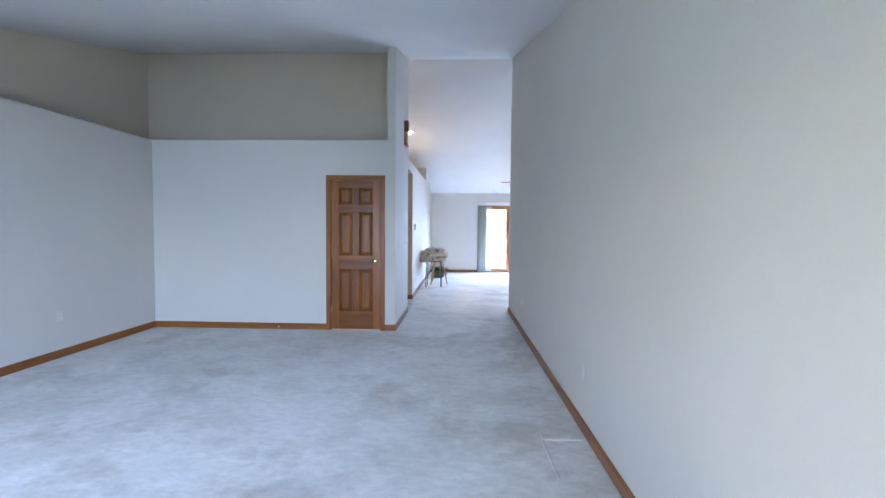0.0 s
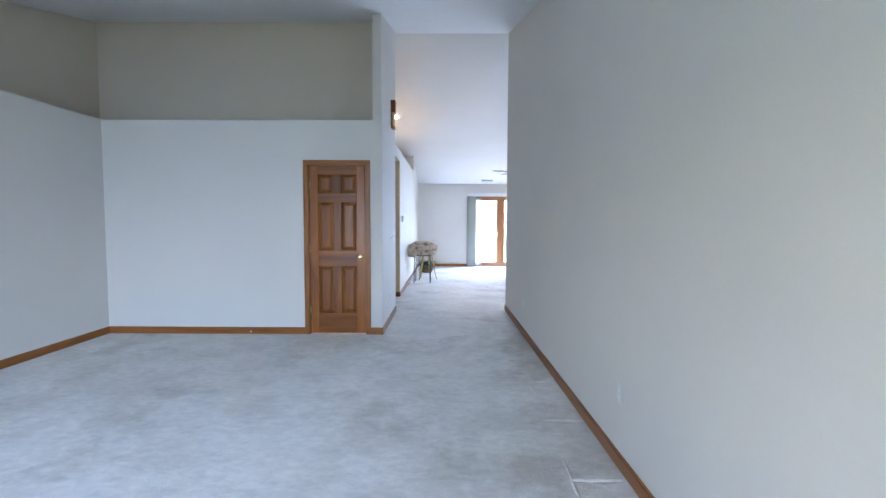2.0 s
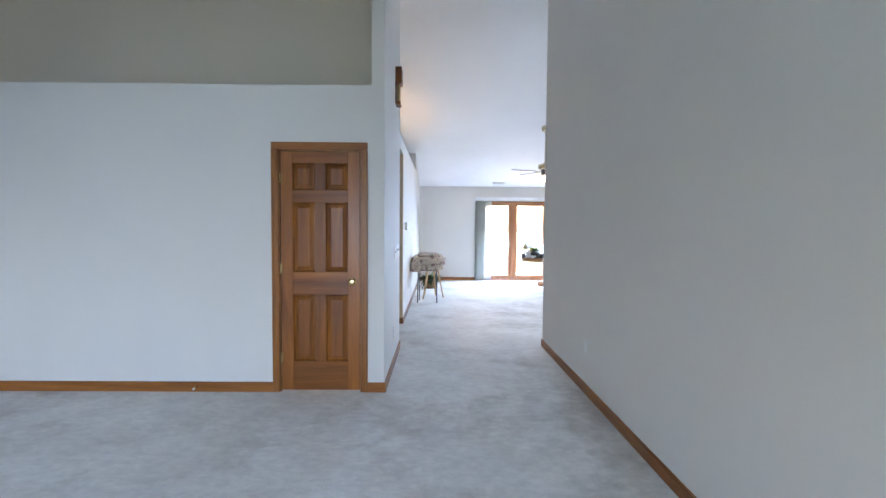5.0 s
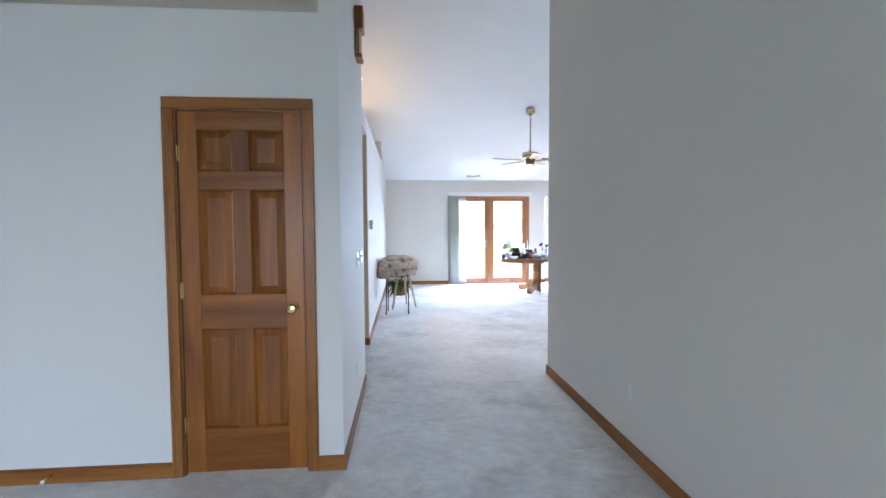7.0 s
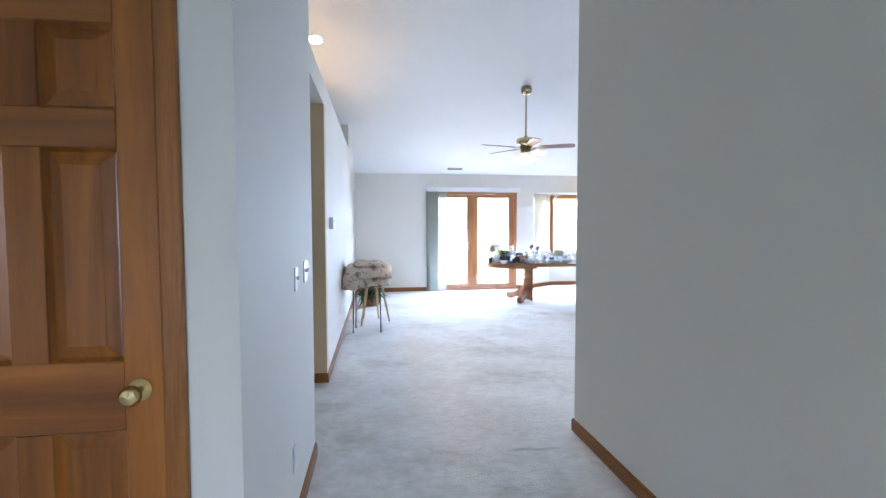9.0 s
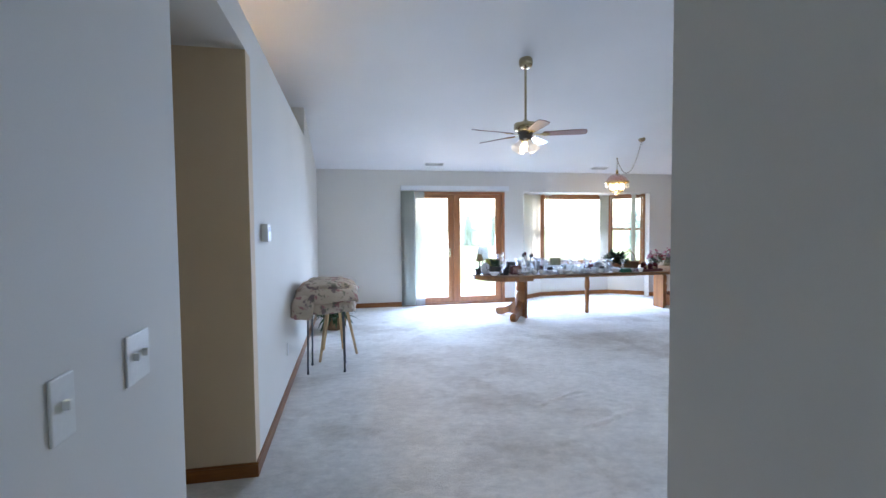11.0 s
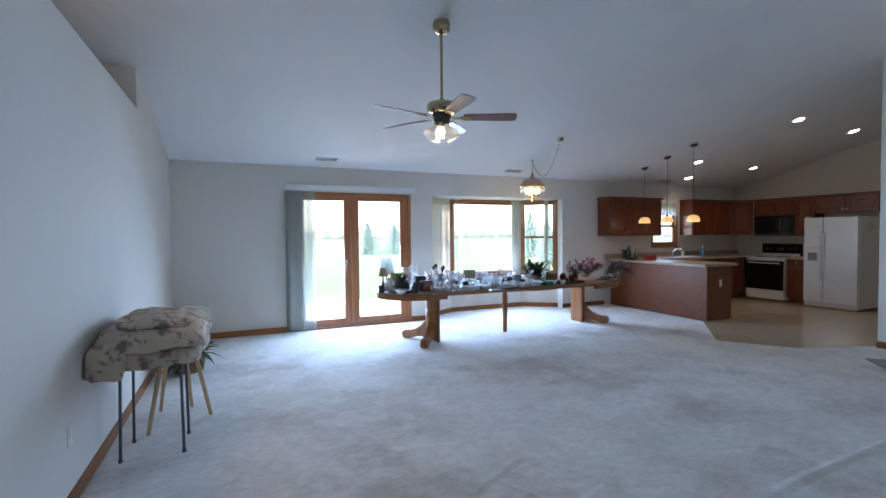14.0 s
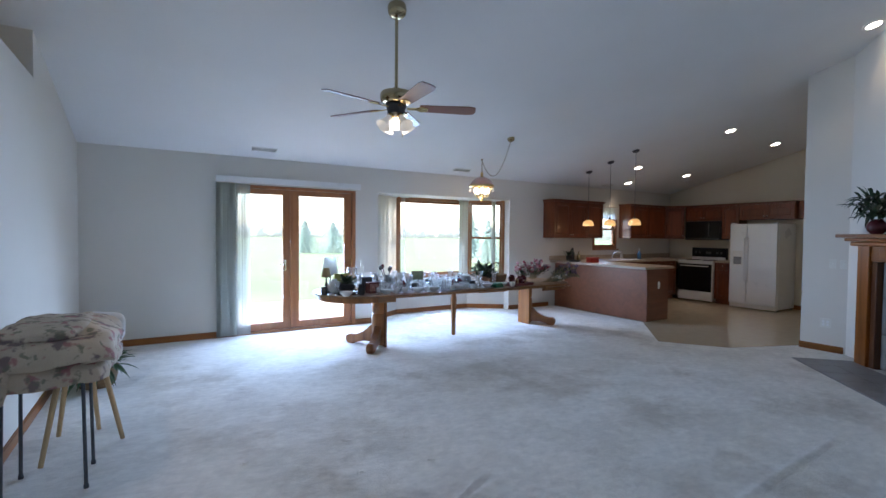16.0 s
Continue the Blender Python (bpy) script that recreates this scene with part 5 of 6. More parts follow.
# sink and faucet
sk = thing("sink", (9.34, 8.2, CT + 0.041), "white double kitchen sink set in the worktop", "sink")
bm = bmesh.new()
for a in ((-0.40, 0.40, -0.25, -0.215), (-0.40, 0.40, 0.17, 0.25), (-0.40, -0.365, -0.215, 0.17), (0.365, 0.40, -0.215, 0.17), (-0.015, 0.015, -0.215, 0.17)):
    box(bm, *a, 0, 0.012)
part("rim", bm, M["white"], sk)
part("basin", boxm(-0.365, 0.365, -0.215, 0.17, 0.0005, 0.003), M["plastic"], sk)
fc = thing("faucet", (9.40, 8.40, CT + 0.054), "chrome single-lever kitchen faucet behind the sink", "faucet")
part("base", lathe(bmesh.new(), [(0.03, 0), (0.03, 0.01), (0.022, 0.03), (0.02, 0.07), (0, 0.08)], 18), M["chrome"], fc, smooth=True)
part("spout", tube(bmesh.new(), [(0, 0, 0.05), (0.03, -0.03, 0.13), (0.06, -0.08, 0.16), (0.10, -0.15, 0.15), (0.11, -0.17, 0.12)], 0.013), M["chrome"], fc, smooth=True)
part("lever", tube(bmesh.new(), [(0, 0, 0.08), (0.05, 0.0, 0.13), (0.13, 0.0, 0.17)], 0.008), M["chrome"], fc, smooth=True)
# lace valance
M["lace"] = translucent(material("white_lace", (0.75, 0.75, 0.74), 0.9, scale=30, bump=0.5), (0.7, 0.7, 0.7), 0.5)
lv = thing("lace_valance", (8.95, 8.525, 1.805), "white lace valance across the kitchen window", "curtain")
bm = bmesh.new()
rows = []
for i in range(49):
    u = i / 48
    x, y = 0.75 * u, 0.012 * math.sin(u * 50)
    rows.append([bm.verts.new((x, y, 0.03 * abs(math.sin(u * 25)))), bm.verts.new((x, y * 0.7, 0.16)), bm.verts.new((x, y * 0.3, 0.29))])
for a, b in zip(rows, rows[1:]):
    for j in range(2):
        bm.faces.new((a[j], b[j], b[j + 1], a[j + 1]))
bmesh.ops.solidify(bm, geom=bm.faces[:], thickness=0.0015)
part("cloth", bm, M["lace"], lv, smooth=True)
part("rod", tube(bmesh.new(), [(-0.02, 0, 0.28), (0.77, 0, 0.28)], 0.006, segments=8), M["white"], lv)

# pendants over the peninsula
M["amber"] = glow("lit_amber_glass", (1.0, 0.70, 0.32), 0.14, base=(0.80, 0.60, 0.32))
n_, l_ = M["amber"].node_tree.nodes, M["amber"].node_tree.links
vr = n_.new("ShaderNodeTexVoronoi")
vr.inputs["Scale"].default_value = 16
l_.new(n_["Texture Coordinate"].outputs["Object"], vr.inputs["Vector"])
rp = n_.new("ShaderNodeValToRGB")
rp.color_ramp.elements[0].color, rp.color_ramp.elements[1].color = (1.0, 0.72, 0.32, 1), (0.9, 0.35, 0.06, 1)
l_.new(vr.outputs["Distance"], rp.inputs["Fac"])
l_.new(rp.outputs["Color"], n_["Emission Color"].inputs["Color"] if "Emission Color" in n_ else n_["Principled BSDF"].inputs["Emission Color"])


def pendant(x, y):
    z = roof(x, y)
    ob = thing("pendant_lamp", (x, y, 1.645), "lit amber mosaic glass pendant lamp on a dark cord", "lamp", "pendants over the peninsula")
    part("shade", lathe(bmesh.new(), [(0.02, 0.115), (0.06, 0.105), (0.092, 0.075), (0.106, 0.03), (0.106, 0.0), (0.100, 0.0), (0.098, 0.03), (0.085, 0.068), (0.05, 0.095), (0.02, 0.10)], 28), M["amber"], ob, "amber mosaic glass shade", smooth=True)
    part("cap", lathe(bmesh.new(), [(0.024, 0.105), (0.022, 0.13), (0.012, 0.15), (0.004, 0.17)], 16), M["darkgrey"], ob, smooth=True)
    part("cord", tube(bmesh.new(), [(0, 0, 0.16), (0, 0, z - 1.645)], 0.0035, segments=8), M["darkgrey"], ob)
    cp = part("canopy", lathe(bmesh.new(), [(0.012, -0.035), (0.045, -0.03), (0.062, -0.012), (0.064, 0.01)], 24), M["darkgrey"], ob, smooth=True)
    cp.matrix_basis = pose(0, 0, z - 1.645, math.degrees(math.atan(-FALL)))
    part("bulb", lathe(bmesh.new(), [(0.012, 0.09), (0.024, 0.06), (0.028, 0.04), (0.018, 0.02), (0, 0.015)], 14), M["bulb"], ob, "lit bulb", smooth=True)
    point_light("pendant_light", (x, y, 1.63), P_PEND, 0.04, (1.0, 0.72, 0.40))


for y in (7.80, 7.29, 6.76):
    pendant(7.93, y)


# recessed lights and registers in the ceiling
def on_ceiling(x, y, drop=0.0):
    tilt = math.degrees(math.atan(-FALL if y > RIDGE_Y else SLOPE))
    return pose(x, y, roof(x, y) - drop, tilt)


can = None
for x, y in ((8.91, 5.68), (10.64, 5.76), (10.60, 7.45), (9.56, 8.14), (8.85, 7.38), (7.43, 3.46), (-0.31, 4.28)):
    if can is None:
        can = tagged(new("recessed_light"), "lit recessed ceiling light with a white trim ring", "light", "recessed ceiling lights")
        can.matrix_basis = on_ceiling(x, y)
        part("trim_ring", lathe(bmesh.new(), [(0.072, 0.0), (0.072, -0.006), (0.098, -0.006), (0.102, 0.004)], 28), M["white"], can)
        part("lens", lathe(bmesh.new(), [(0.073, -0.003), (0.0, -0.003)], 24), M["can"], can, "glowing lens")
    else:
        copy_thing(can, on_ceiling(x, y))
    sp = bpy.data.lights.new("recessed_lamp", 'SPOT')
    sp.energy, sp.spot_size, sp.spot_blend, sp.shadow_soft_size, sp.color = P_CAN * (5.0 if x < 0 else 1.0), radians(110), 0.6, 0.06, (1.0, 0.74, 0.46)
    so = new("recessed_lamp", sp)
    so.matrix_basis = pose(x, y, roof(x, y) - 0.03)
vent = None
for x, y in ((2.00, 8.24), (5.28, 8.29), (9.15, 8.36)):
    if vent is None:
        vent = tagged(new("ceiling_register"), "slotted white metal air register in the ceiling", "vent", "ceiling registers")
        vent.matrix_basis = on_ceiling(x, y)
        bm = bmesh.new()
        for a in ((-0.17, 0.17, -0.065, -0.05), (-0.17, 0.17, 0.05, 0.065), (-0.17, -0.155, -0.05, 0.05), (0.155, 0.17, -0.05, 0.05)):
            box(bm, *a, -0.008, 0.004)
        part("frame", bm, M["plastic"], vent)
        # Thin black plate stands in for the shade behind the slats; no hollow.
        part("duct", boxm(-0.155, 0.155, -0.05, 0.05, -0.0015, 0.003), M["black"], vent)
        for k in range(6):
            s_ = part("slat", boxm(-0.155, 0.155, -0.008, 0.008, -0.001, 0.001), M["plastic"], vent)
            s_.matrix_basis = pose(0, -0.042 + 0.017 * k, -0.005, 45)
    else:
        copy_thing(vent, on_ceiling(x, y))


# ---- wall plates, thermostat, chime ----
def plate(kind, where, rz, gangs=1):
    """A cover plate on a wall; front towards -y before turning."""
    ob = thing(kind, where, "almond plastic light switch plate on the wall" if kind == "light_switch" else "almond plastic electrical outlet on the wall", "switch" if kind == "light_switch" else "outlet", rz=rz)
    w = 0.035 + 0.023 * (gangs - 1)
    part("plate", boxm(-w, w, -0.006, 0, -0.057, 0.057, bevel=0.003), M["plastic"], ob)
    for g in range(gangs):
        x = (g - (gangs - 1) / 2) * 0.046
        if kind == "light_switch":
            part("toggle", boxm(x - 0.005, x + 0.005, -0.018, -0.005, -0.004, 0.014, bevel=0.002), M["plastic"], ob)
        else:
            for z in (-0.02, 0.02):
                part("socket", lathe(bmesh.new(), [(0.016, 0), (0.016, 0.002), (0.0, 0.002)], 14, m=pose(x, -0.006, z, 90)), M["white"], ob)
    return ob


plate("light_switch", (0.0, 0.90, 1.15), 90, 1)
plate("light_switch", (0.0, 1.19, 1.16), 90, 2)
plate("outlet", (0.0, 0.78, 0.34), 90)
plate("outlet", (right_x(0.0), 0.0, 0.40), -90)
plate("outlet", (right_x(-3.03), -3.03, 0.42), -90)
plate("outlet", (-3.36, -1.53, 0.44), 90)
plate("outlet", (LEFT_X, 4.28, 0.39), 90)
plate("light_switch", (8.05, 3.955, 1.12), -90, 1)
plate("light_switch", (8.05, 3.845, 1.12), -90, 1)
plate("outlet", (8.05, 4.01, 0.36), -90, 2)
th = thing("thermostat", (LEFT_X, 3.245, 1.372), "almond plastic thermostat on the white wall", "thermostat", rz=90)
part("body", boxm(-0.062, 0.062, -0.042, 0, 0, 0.115, bevel=0.006), M["plastic"], th)
part("display", boxm(-0.03, 0.02, -0.044, -0.041, 0.065, 0.095), M["hearth"], th, "grey display")
cm = thing("door_chime", (0.0, 1.0, 2.68), "wooden door chime box with brass tubes high on the wall", "chime", rz=90)
part("cover", boxm(-0.08, 0.08, -0.065, 0, 0.215, 0.38, bevel=0.006), M["door"], cm, "dark oak cover")
part("base", boxm(-0.08, 0.08, -0.055, 0, 0, 0.03, bevel=0.006), M["door"], cm)
part("back_plate", boxm(-0.078, 0.078, -0.012, 0, 0.03, 0.215), M["door"], cm)
for x in (-0.05, -0.017, 0.017, 0.05):
    part("chime_tube", lathe(bmesh.new(), [(0.011, 0.03), (0.011, 0.215)], 12, (x, -0.033, 0)), M["brass"], cm, "brass chime tube", smooth=True)
ds = thing("door_stop", (-1.58, -0.013, 0.05), "white-tipped brass spring door stop on the baseboard", "door stop", rz=0)
part("spring", tube(bmesh.new(), [(0, 0, 0), (0, -0.04, 0), (0, -0.065, -0.002)], 0.007), M["brass"], ds)
part("tip", lathe(bmesh.new(), [(0.009, 0), (0.010, 0.008), (0.006, 0.014), (0, 0.015)], 12, m=pose(0, -0.065, -0.002, 90)), M["white"], ds)

# ---- corner fireplace ----
fp = thing("fireplace", (7.87, 3.62, 0), "oak fireplace surround with mantel and grey tile face", "fireplace", rz=-135)
# local x runs along the diagonal wall away from the kitchen, -y... turned so that +y faces the room
def fbox(name, x0, x1, y0, y1, z0, z1, mat, label="", bevel=0.005):
    return part(name, boxm(x0, x1, -y1, -y0, z0, z1, bevel=bevel), mat, fp, label)


fbox("pilaster", 0.14, 0.34, 0.002, 0.12, 0.0, 1.28, M["door"])
fbox("pilaster", 1.86, 2.06, 0.002, 0.12, 0.0, 1.28, M["door"])
fbox("pilaster_inner", 0.345, 0.43, 0.002, 0.09, 0.0, 1.12, M["dark_door"])
fbox("pilaster_inner", 1.77, 1.855, 0.002, 0.09, 0.0, 1.12, M["dark_door"])
fbox("frieze", 0.345, 1.855, 0.002, 0.10, 1.125, 1.28, M["door_x"])
fbox("frieze_panel", 0.50, 1.70, 0.10, 0.115, 1.15, 1.26, M["door_x"])
fbox("mantel_mould", 0.08, 2.12, 0.002, 0.17, 1.282, 1.33, M["door_x"], bevel=0.015)
fbox("mantel_mould", 0.04, 2.16, 0.002, 0.21, 1.332, 1.37, M["door_x"], bevel=0.012)
fbox("mantel_shelf", -0.02, 2.22, 0.002, 0.27, 1.372, 1.41, M["door_x"], "oak mantel shelf", bevel=0.008)
for i in range(3):
    for x0, x1 in ((0.434, 0.64), (1.56, 1.766)):
        fbox("tile", x0, x1, 0.002, 0.03, 0.01 + i * 0.37, 0.375 + i * 0.37, M["hearth"], bevel=0.003)
for i in range(3):
    fbox("tile", 0.645 + i * 0.305, 0.945 + i * 0.305, 0.002, 0.03, 0.82, 1.115, M["hearth"], bevel=0.003)
fbox("firebox", 0.645, 1.555, 0.002, 0.02, 0.01, 0.815, M["black"], "black glass firebox front")
fp.scale.z = 1.06
ht = thing("hearth", (7.90, 3.65, 0), "flat dark grey tiled hearth in front of the fireplace", "hearth", rz=-135)
bm = bmesh.new()
for i in range(6):
    for j in range(2):
        part("tile", boxm(0.16 + i * 0.31, 0.466 + i * 0.31, -(0.43 + j * 0.305), -(0.128 + j * 0.305), 0.0, 0.012, bevel=0.003, segments=1), M["hearth"], ht)
pot_plant("mantel_plant", (7.87 - 0.707 * 0.50 - 0.1, 3.62 - 0.707 * 0.50 + 0.1, 1.4955), [(0.05, 0), (0.085, 0.04), (0.095, 0.08), (0.075, 0.125), (0.05, 0.15), (0.055, 0.16), (0.045, 0.16), (0.04, 0.14)],
          M["maroon"], foliage(8, 200, 0.19, 0.24, 0.20, 0.045, 0.16, 0.17), M["leaf_dark"], "dark leafy plant in a maroon vase on the mantel", "maroon glazed vase")
pf = thing("door_casing", (EAST_X - 0.001, 5.60, 0.55), "narrow dark wood frame hanging on the kitchen wall", "frame", rz=-90)
bars("frame", 0, 0.5, -0.02, 0, 0, 1.38, 0.04, 0.04, 0.04, M["cherry"], pf)
part("backing", boxm(0.04, 0.46, -0.008, -0.001, 0.04, 1.34), M["plastic"], pf)


# ---- creases and seams in the carpet ----
def crease(p, q, w, h):
    p, q = Vector(p), Vector(q)
    n = Vector((-(q - p).y, (q - p).x)).normalized()
    bm = bmesh.new()
    rows = []
    for i in range(15):
        u = i / 14
        c = p + (q - p) * u + n * 0.012 * noise.noise(Vector((u * 4, p.x, p.y)))
        k = math.sin(math.pi * u) ** 0.5 if 0 < u < 1 else 0
        rows.append([bm.verts.new((*(c + n * w * s), 0.0006 + h * k * z)) for s, z in ((-1, 0), (-0.55, 0.45), (-0.15, 1), (0.15, 0.85), (0.4, 0.2), (1, 0))])
    for a, b in zip(rows, rows[1:]):
        for j in range(5):
            bm.faces.new((a[j], b[j], b[j + 1], a[j + 1]))
    bmesh.ops.recalc_face_normals(bm, faces=bm.faces)
    ob = structure("carpet_crease", bm, M["carpet"], "raised crease in the light beige carpet", "carpet")
    for f in ob.data.polygons:
        f.use_smooth = True


for p, q, w, h in (((1.44, -2.44), (1.74, -2.44), 0.02, 0.011), ((1.42, -3.19), (1.75, -3.18), 0.02, 0.012), ((1.45, -2.95), (1.46, -3.7), 0.02, 0.006), ((1.47, -1.67), (1.73, -1.66), 0.02, 0.010),
                   ((1.49, -1.69), (1.52, -2.3), 0.02, 0.006), ((1.22, 1.39), (1.55, 1.37), 0.03, 0.016), ((1.25, 0.10), (1.68, 0.09), 0.03, 0.013), ((0.2, 0.62), (1.15, 0.70), 0.05, 0.010), ((1.89, 3.46), (2.52, 3.77), 0.06, 0.018),
                   ((2.07, 3.00), (2.76, 3.27), 0.06, 0.020), ((2.14, 3.58), (2.34, 3.18), 0.05, 0.010), ((2.53, 3.64), (2.71, 3.31), 0.05, 0.010), ((2.18, 3.55), (2.54, 3.66), 0.05, 0.010), ((2.24, 4.06), (2.31, 4.08), 0.035, 0.016), ((1.79, 4.13), (1.85, 4.14), 0.03, 0.014), ((1.85, 4.59), (1.92, 4.60), 0.03, 0.012), ((2.29, 4.53), (2.37, 4.54), 0.03, 0.012), ((2.1, 4.99), (2.55, 4.94), 0.04, 0.008), ((0.30, 3.93), (0.43, 3.98), 0.03, 0.012), ((3.3, 2.80), (5.12, 2.88), 0.07, 0.019), ((0.25, 0.25), (0.9, 0.32), 0.04, 0.007),
                   ((0.3, -0.45), (0.75, -0.36), 0.04, 0.008), ((2.6, 4.5), (3.3, 4.8), 0.06, 0.008), ((1.2, 4.6), (1.26, 4.62), 0.03, 0.014)):
    crease(p, q, w * (0.75 if p[1] > 0 else 0.6), h * (0.55 if p[1] > 0 else 1.2))


# ---- goods on the table ----
M["clear"] = thin_glass("clear_glass", 0.16, 1.5, 0.75, 0.10)
M["china"] = material("white_china", (0.78, 0.78, 0.76), 0.2, bump=0.0, second=(0.74, 0.74, 0.72))
M["tan_shade"] = translucent(material("tan_shade", (0.50, 0.38, 0.22), 0.8, bump=0.2), (0.5, 0.38, 0.2), 0.35)
M["white_shade"] = translucent(material("white_shade", (0.78, 0.78, 0.74), 0.8, bump=0.1), (0.9, 0.9, 0.86), 0.7)
M["olive"] = material("olive_card", (0.30, 0.29, 0.17), 0.7, second=(0.22, 0.21, 0.12), scale=14)
M["red"] = material("red_plastic", (0.50, 0.045, 0.03), 0.35, bump=0.02)
M["darkred"] = material("dark_red_lacquer", (0.14, 0.025, 0.022), 0.3, second=(0.08, 0.015, 0.014))
M["pinkprint"] = material("pink_print", (0.50, 0.30, 0.26), 0.6, second=(0.22, 0.09, 0.07), scale=25)
M["green"] = material("green_plastic", (0.04, 0.24, 0.13), 0.35, bump=0.02)
M["yellow"] = material("yellow_green", (0.48, 0.46, 0.10), 0.5, bump=0.05)
M["rose"] = material("rose_petals", (0.42, 0.06, 0.09), 0.7, second=(0.30, 0.03, 0.06), scale=30)
M["blush"] = material("blush_petals", (0.62, 0.36, 0.38), 0.7, second=(0.50, 0.25, 0.28), scale=30)
M["cream_petal"] = material("cream_petals", (0.66, 0.62, 0.52), 0.7, scale=30)
M["mauve"] = material("dried_mauve", (0.24, 0.15, 0.20), 0.9, second=(0.15, 0.09, 0.12), scale=30)
M["straw"] = material("dried_straw", (0.36, 0.29, 0.18), 0.9, second=(0.25, 0.19, 0.11), scale=30)
M["wax"] = material("white_wax", (0.76, 0.74, 0.68), 0.5, bump=0.02)
M["blue"] = material("blue_liquid", (0.10, 0.22, 0.42), 0.2, bump=0)
TOP = TZ


def lamp(where, h, r0, r1, sh, mat, base_mat, label):
    ob = thing("table_lamp", where, label, "lamp")
    part("base", lathe(bmesh.new(), [(0.055, 0), (0.058, 0.012), (0.02, 0.03), (0.012, 0.05), (0.022, 0.09), (0.010, 0.13), (0.007, h - sh * 0.4), (0, h - sh * 0.4)], 18), base_mat, ob, smooth=True)
    part("shade", lathe(bmesh.new(), [(r0, h - sh), (r1, h), (r1 - 0.003, h), (r0 - 0.003, h - sh)], 24), mat, ob, smooth=True)


lamp((2.50, 7.05, TOP), 0.30, 0.062, 0.035, 0.11, M["tan_shade"], M["darkgrey"], "small dark table lamp with a tan shade")
lamp((2.62, 7.28, TOP), 0.42, 0.105, 0.07, 0.22, M["white_shade"], M["china"], "white table lamp with a tall pale shade")

kinds = {
    "goblet": ([(0.032, 0), (0.030, 0.005), (0.005, 0.010), (0.005, 0.065), (0.022, 0.080), (0.034, 0.11), (0.033, 0.155), (0.031, 0.155), (0.031, 0.11), (0.018, 0.085), (0.0, 0.078)], "clear", "clear stemmed glass goblet", "glass"),
    "tumbler": ([(0.030, 0), (0.036, 0.09), (0.034, 0.09), (0.029, 0.008), (0, 0.008)], "clear", "clear glass tumbler", "glass"),
    "glass_bowl": ([(0.035, 0), (0.045, 0.01), (0.085, 0.05), (0.095, 0.07), (0.092, 0.07), (0.08, 0.05), (0.04, 0.013), (0, 0.011)], "clear", "clear pressed glass bowl", "bowl"),
    "china_cup": ([(0.022, 0), (0.026, 0.006), (0.038, 0.035), (0.042, 0.062), (0.040, 0.062), (0.035, 0.035), (0.022, 0.01), (0, 0.009)], "china", "white china cup", "cup"),
    "china_bowl": ([(0.035, 0), (0.04, 0.008), (0.072, 0.035), (0.082, 0.055), (0.079, 0.055), (0.068, 0.036), (0.035, 0.013), (0, 0.012)], "china", "white china bowl", "bowl"),
    "plate_stack": ([(0.06, 0), (0.115, 0.014), (0.112, 0.017), (0.117, 0.022), (0.113, 0.025), (0.118, 0.031), (0.113, 0.033), (0.07, 0.024), (0, 0.024)], "china", "small stack of white china plates", "plates"),
    "glass_vase": ([(0.035, 0), (0.04, 0.02), (0.028, 0.08), (0.026, 0.14), (0.045, 0.20), (0.043, 0.20), (0.023, 0.14), (0.025, 0.08), (0.034, 0.02), (0, 0.012)], "clear", "clear glass vase", "vase"),
    "dark_mug": ([(0.036, 0), (0.040, 0.01), (0.041, 0.09), (0.038, 0.09), (0.036, 0.012), (0, 0.011)], "darkgrey", "dark glazed mug", "mug"),
    "maroon_jar": ([(0.035, 0), (0.05, 0.03), (0.05, 0.08), (0.03, 0.10), (0.032, 0.11), (0.0, 0.115)], "maroon", "maroon glazed lidded jar", "jar"),
}
protos = {}


def ware(kind, x, y, z=TOP):
    prof, mat, label, cat = kinds[kind]
    if kind not in protos:
        ob = part(kind, lathe(bmesh.new(), prof, 18), M[mat], None, smooth=True)
        tagged(ob, label + " standing on the oak table", cat, kind.replace("_", " ") + "s on the table")
        ob.matrix_basis = pose(x, y, z)
        protos[kind] = ob
        return ob
    o = copy_thing(protos[kind], pose(x, y, z, 0, 0, random.uniform(0, 360)))
    return o


rnd = random.Random(21)
# Cloth added to brighten the table between the china and glass.
run = bmesh.new()
for i in range(33):
    for j in range(19):
        x, y = 3.22 + 1.50 * i / 32, TY - 0.50 + 1.0 * j / 18
        edge = 0.02 * noise.noise(Vector((x * 6, y * 6, 3)))
        run.verts.new((x + edge, y + edge, TOP + 0.0035 + 0.0012 * noise.noise(Vector((x * 9, y * 9, 0)))))
run.verts.ensure_lookup_table()
for i in range(32):
    for j in range(18):
        run.faces.new([run.verts[k] for k in (i * 19 + j, (i + 1) * 19 + j, (i + 1) * 19 + j + 1, i * 19 + j + 1)])
bmesh.ops.solidify(run, geom=run.faces[:], thickness=0.0015)
M["linen"] = material("white_linen", (0.80, 0.80, 0.79), 0.9, second=(0.70, 0.70, 0.69), scale=20, detail_scale=150, bump=0.4)
tagged(part("table_cover", run, M["linen"]), "white cloth added to brighten the middle of the table", "tablecloth")
taken = []
mixk = ["goblet"] * 3 + ["tumbler"] * 3 + ["glass_bowl"] * 5 + ["china_cup"] * 15 + ["china_bowl"] * 8 + ["plate_stack"] * 3 + ["glass_vase"] * 2 + ["dark_mug", "maroon_jar"]
size = {"plate_stack": 0.12, "glass_bowl": 0.098, "china_bowl": 0.085}
tries = 0
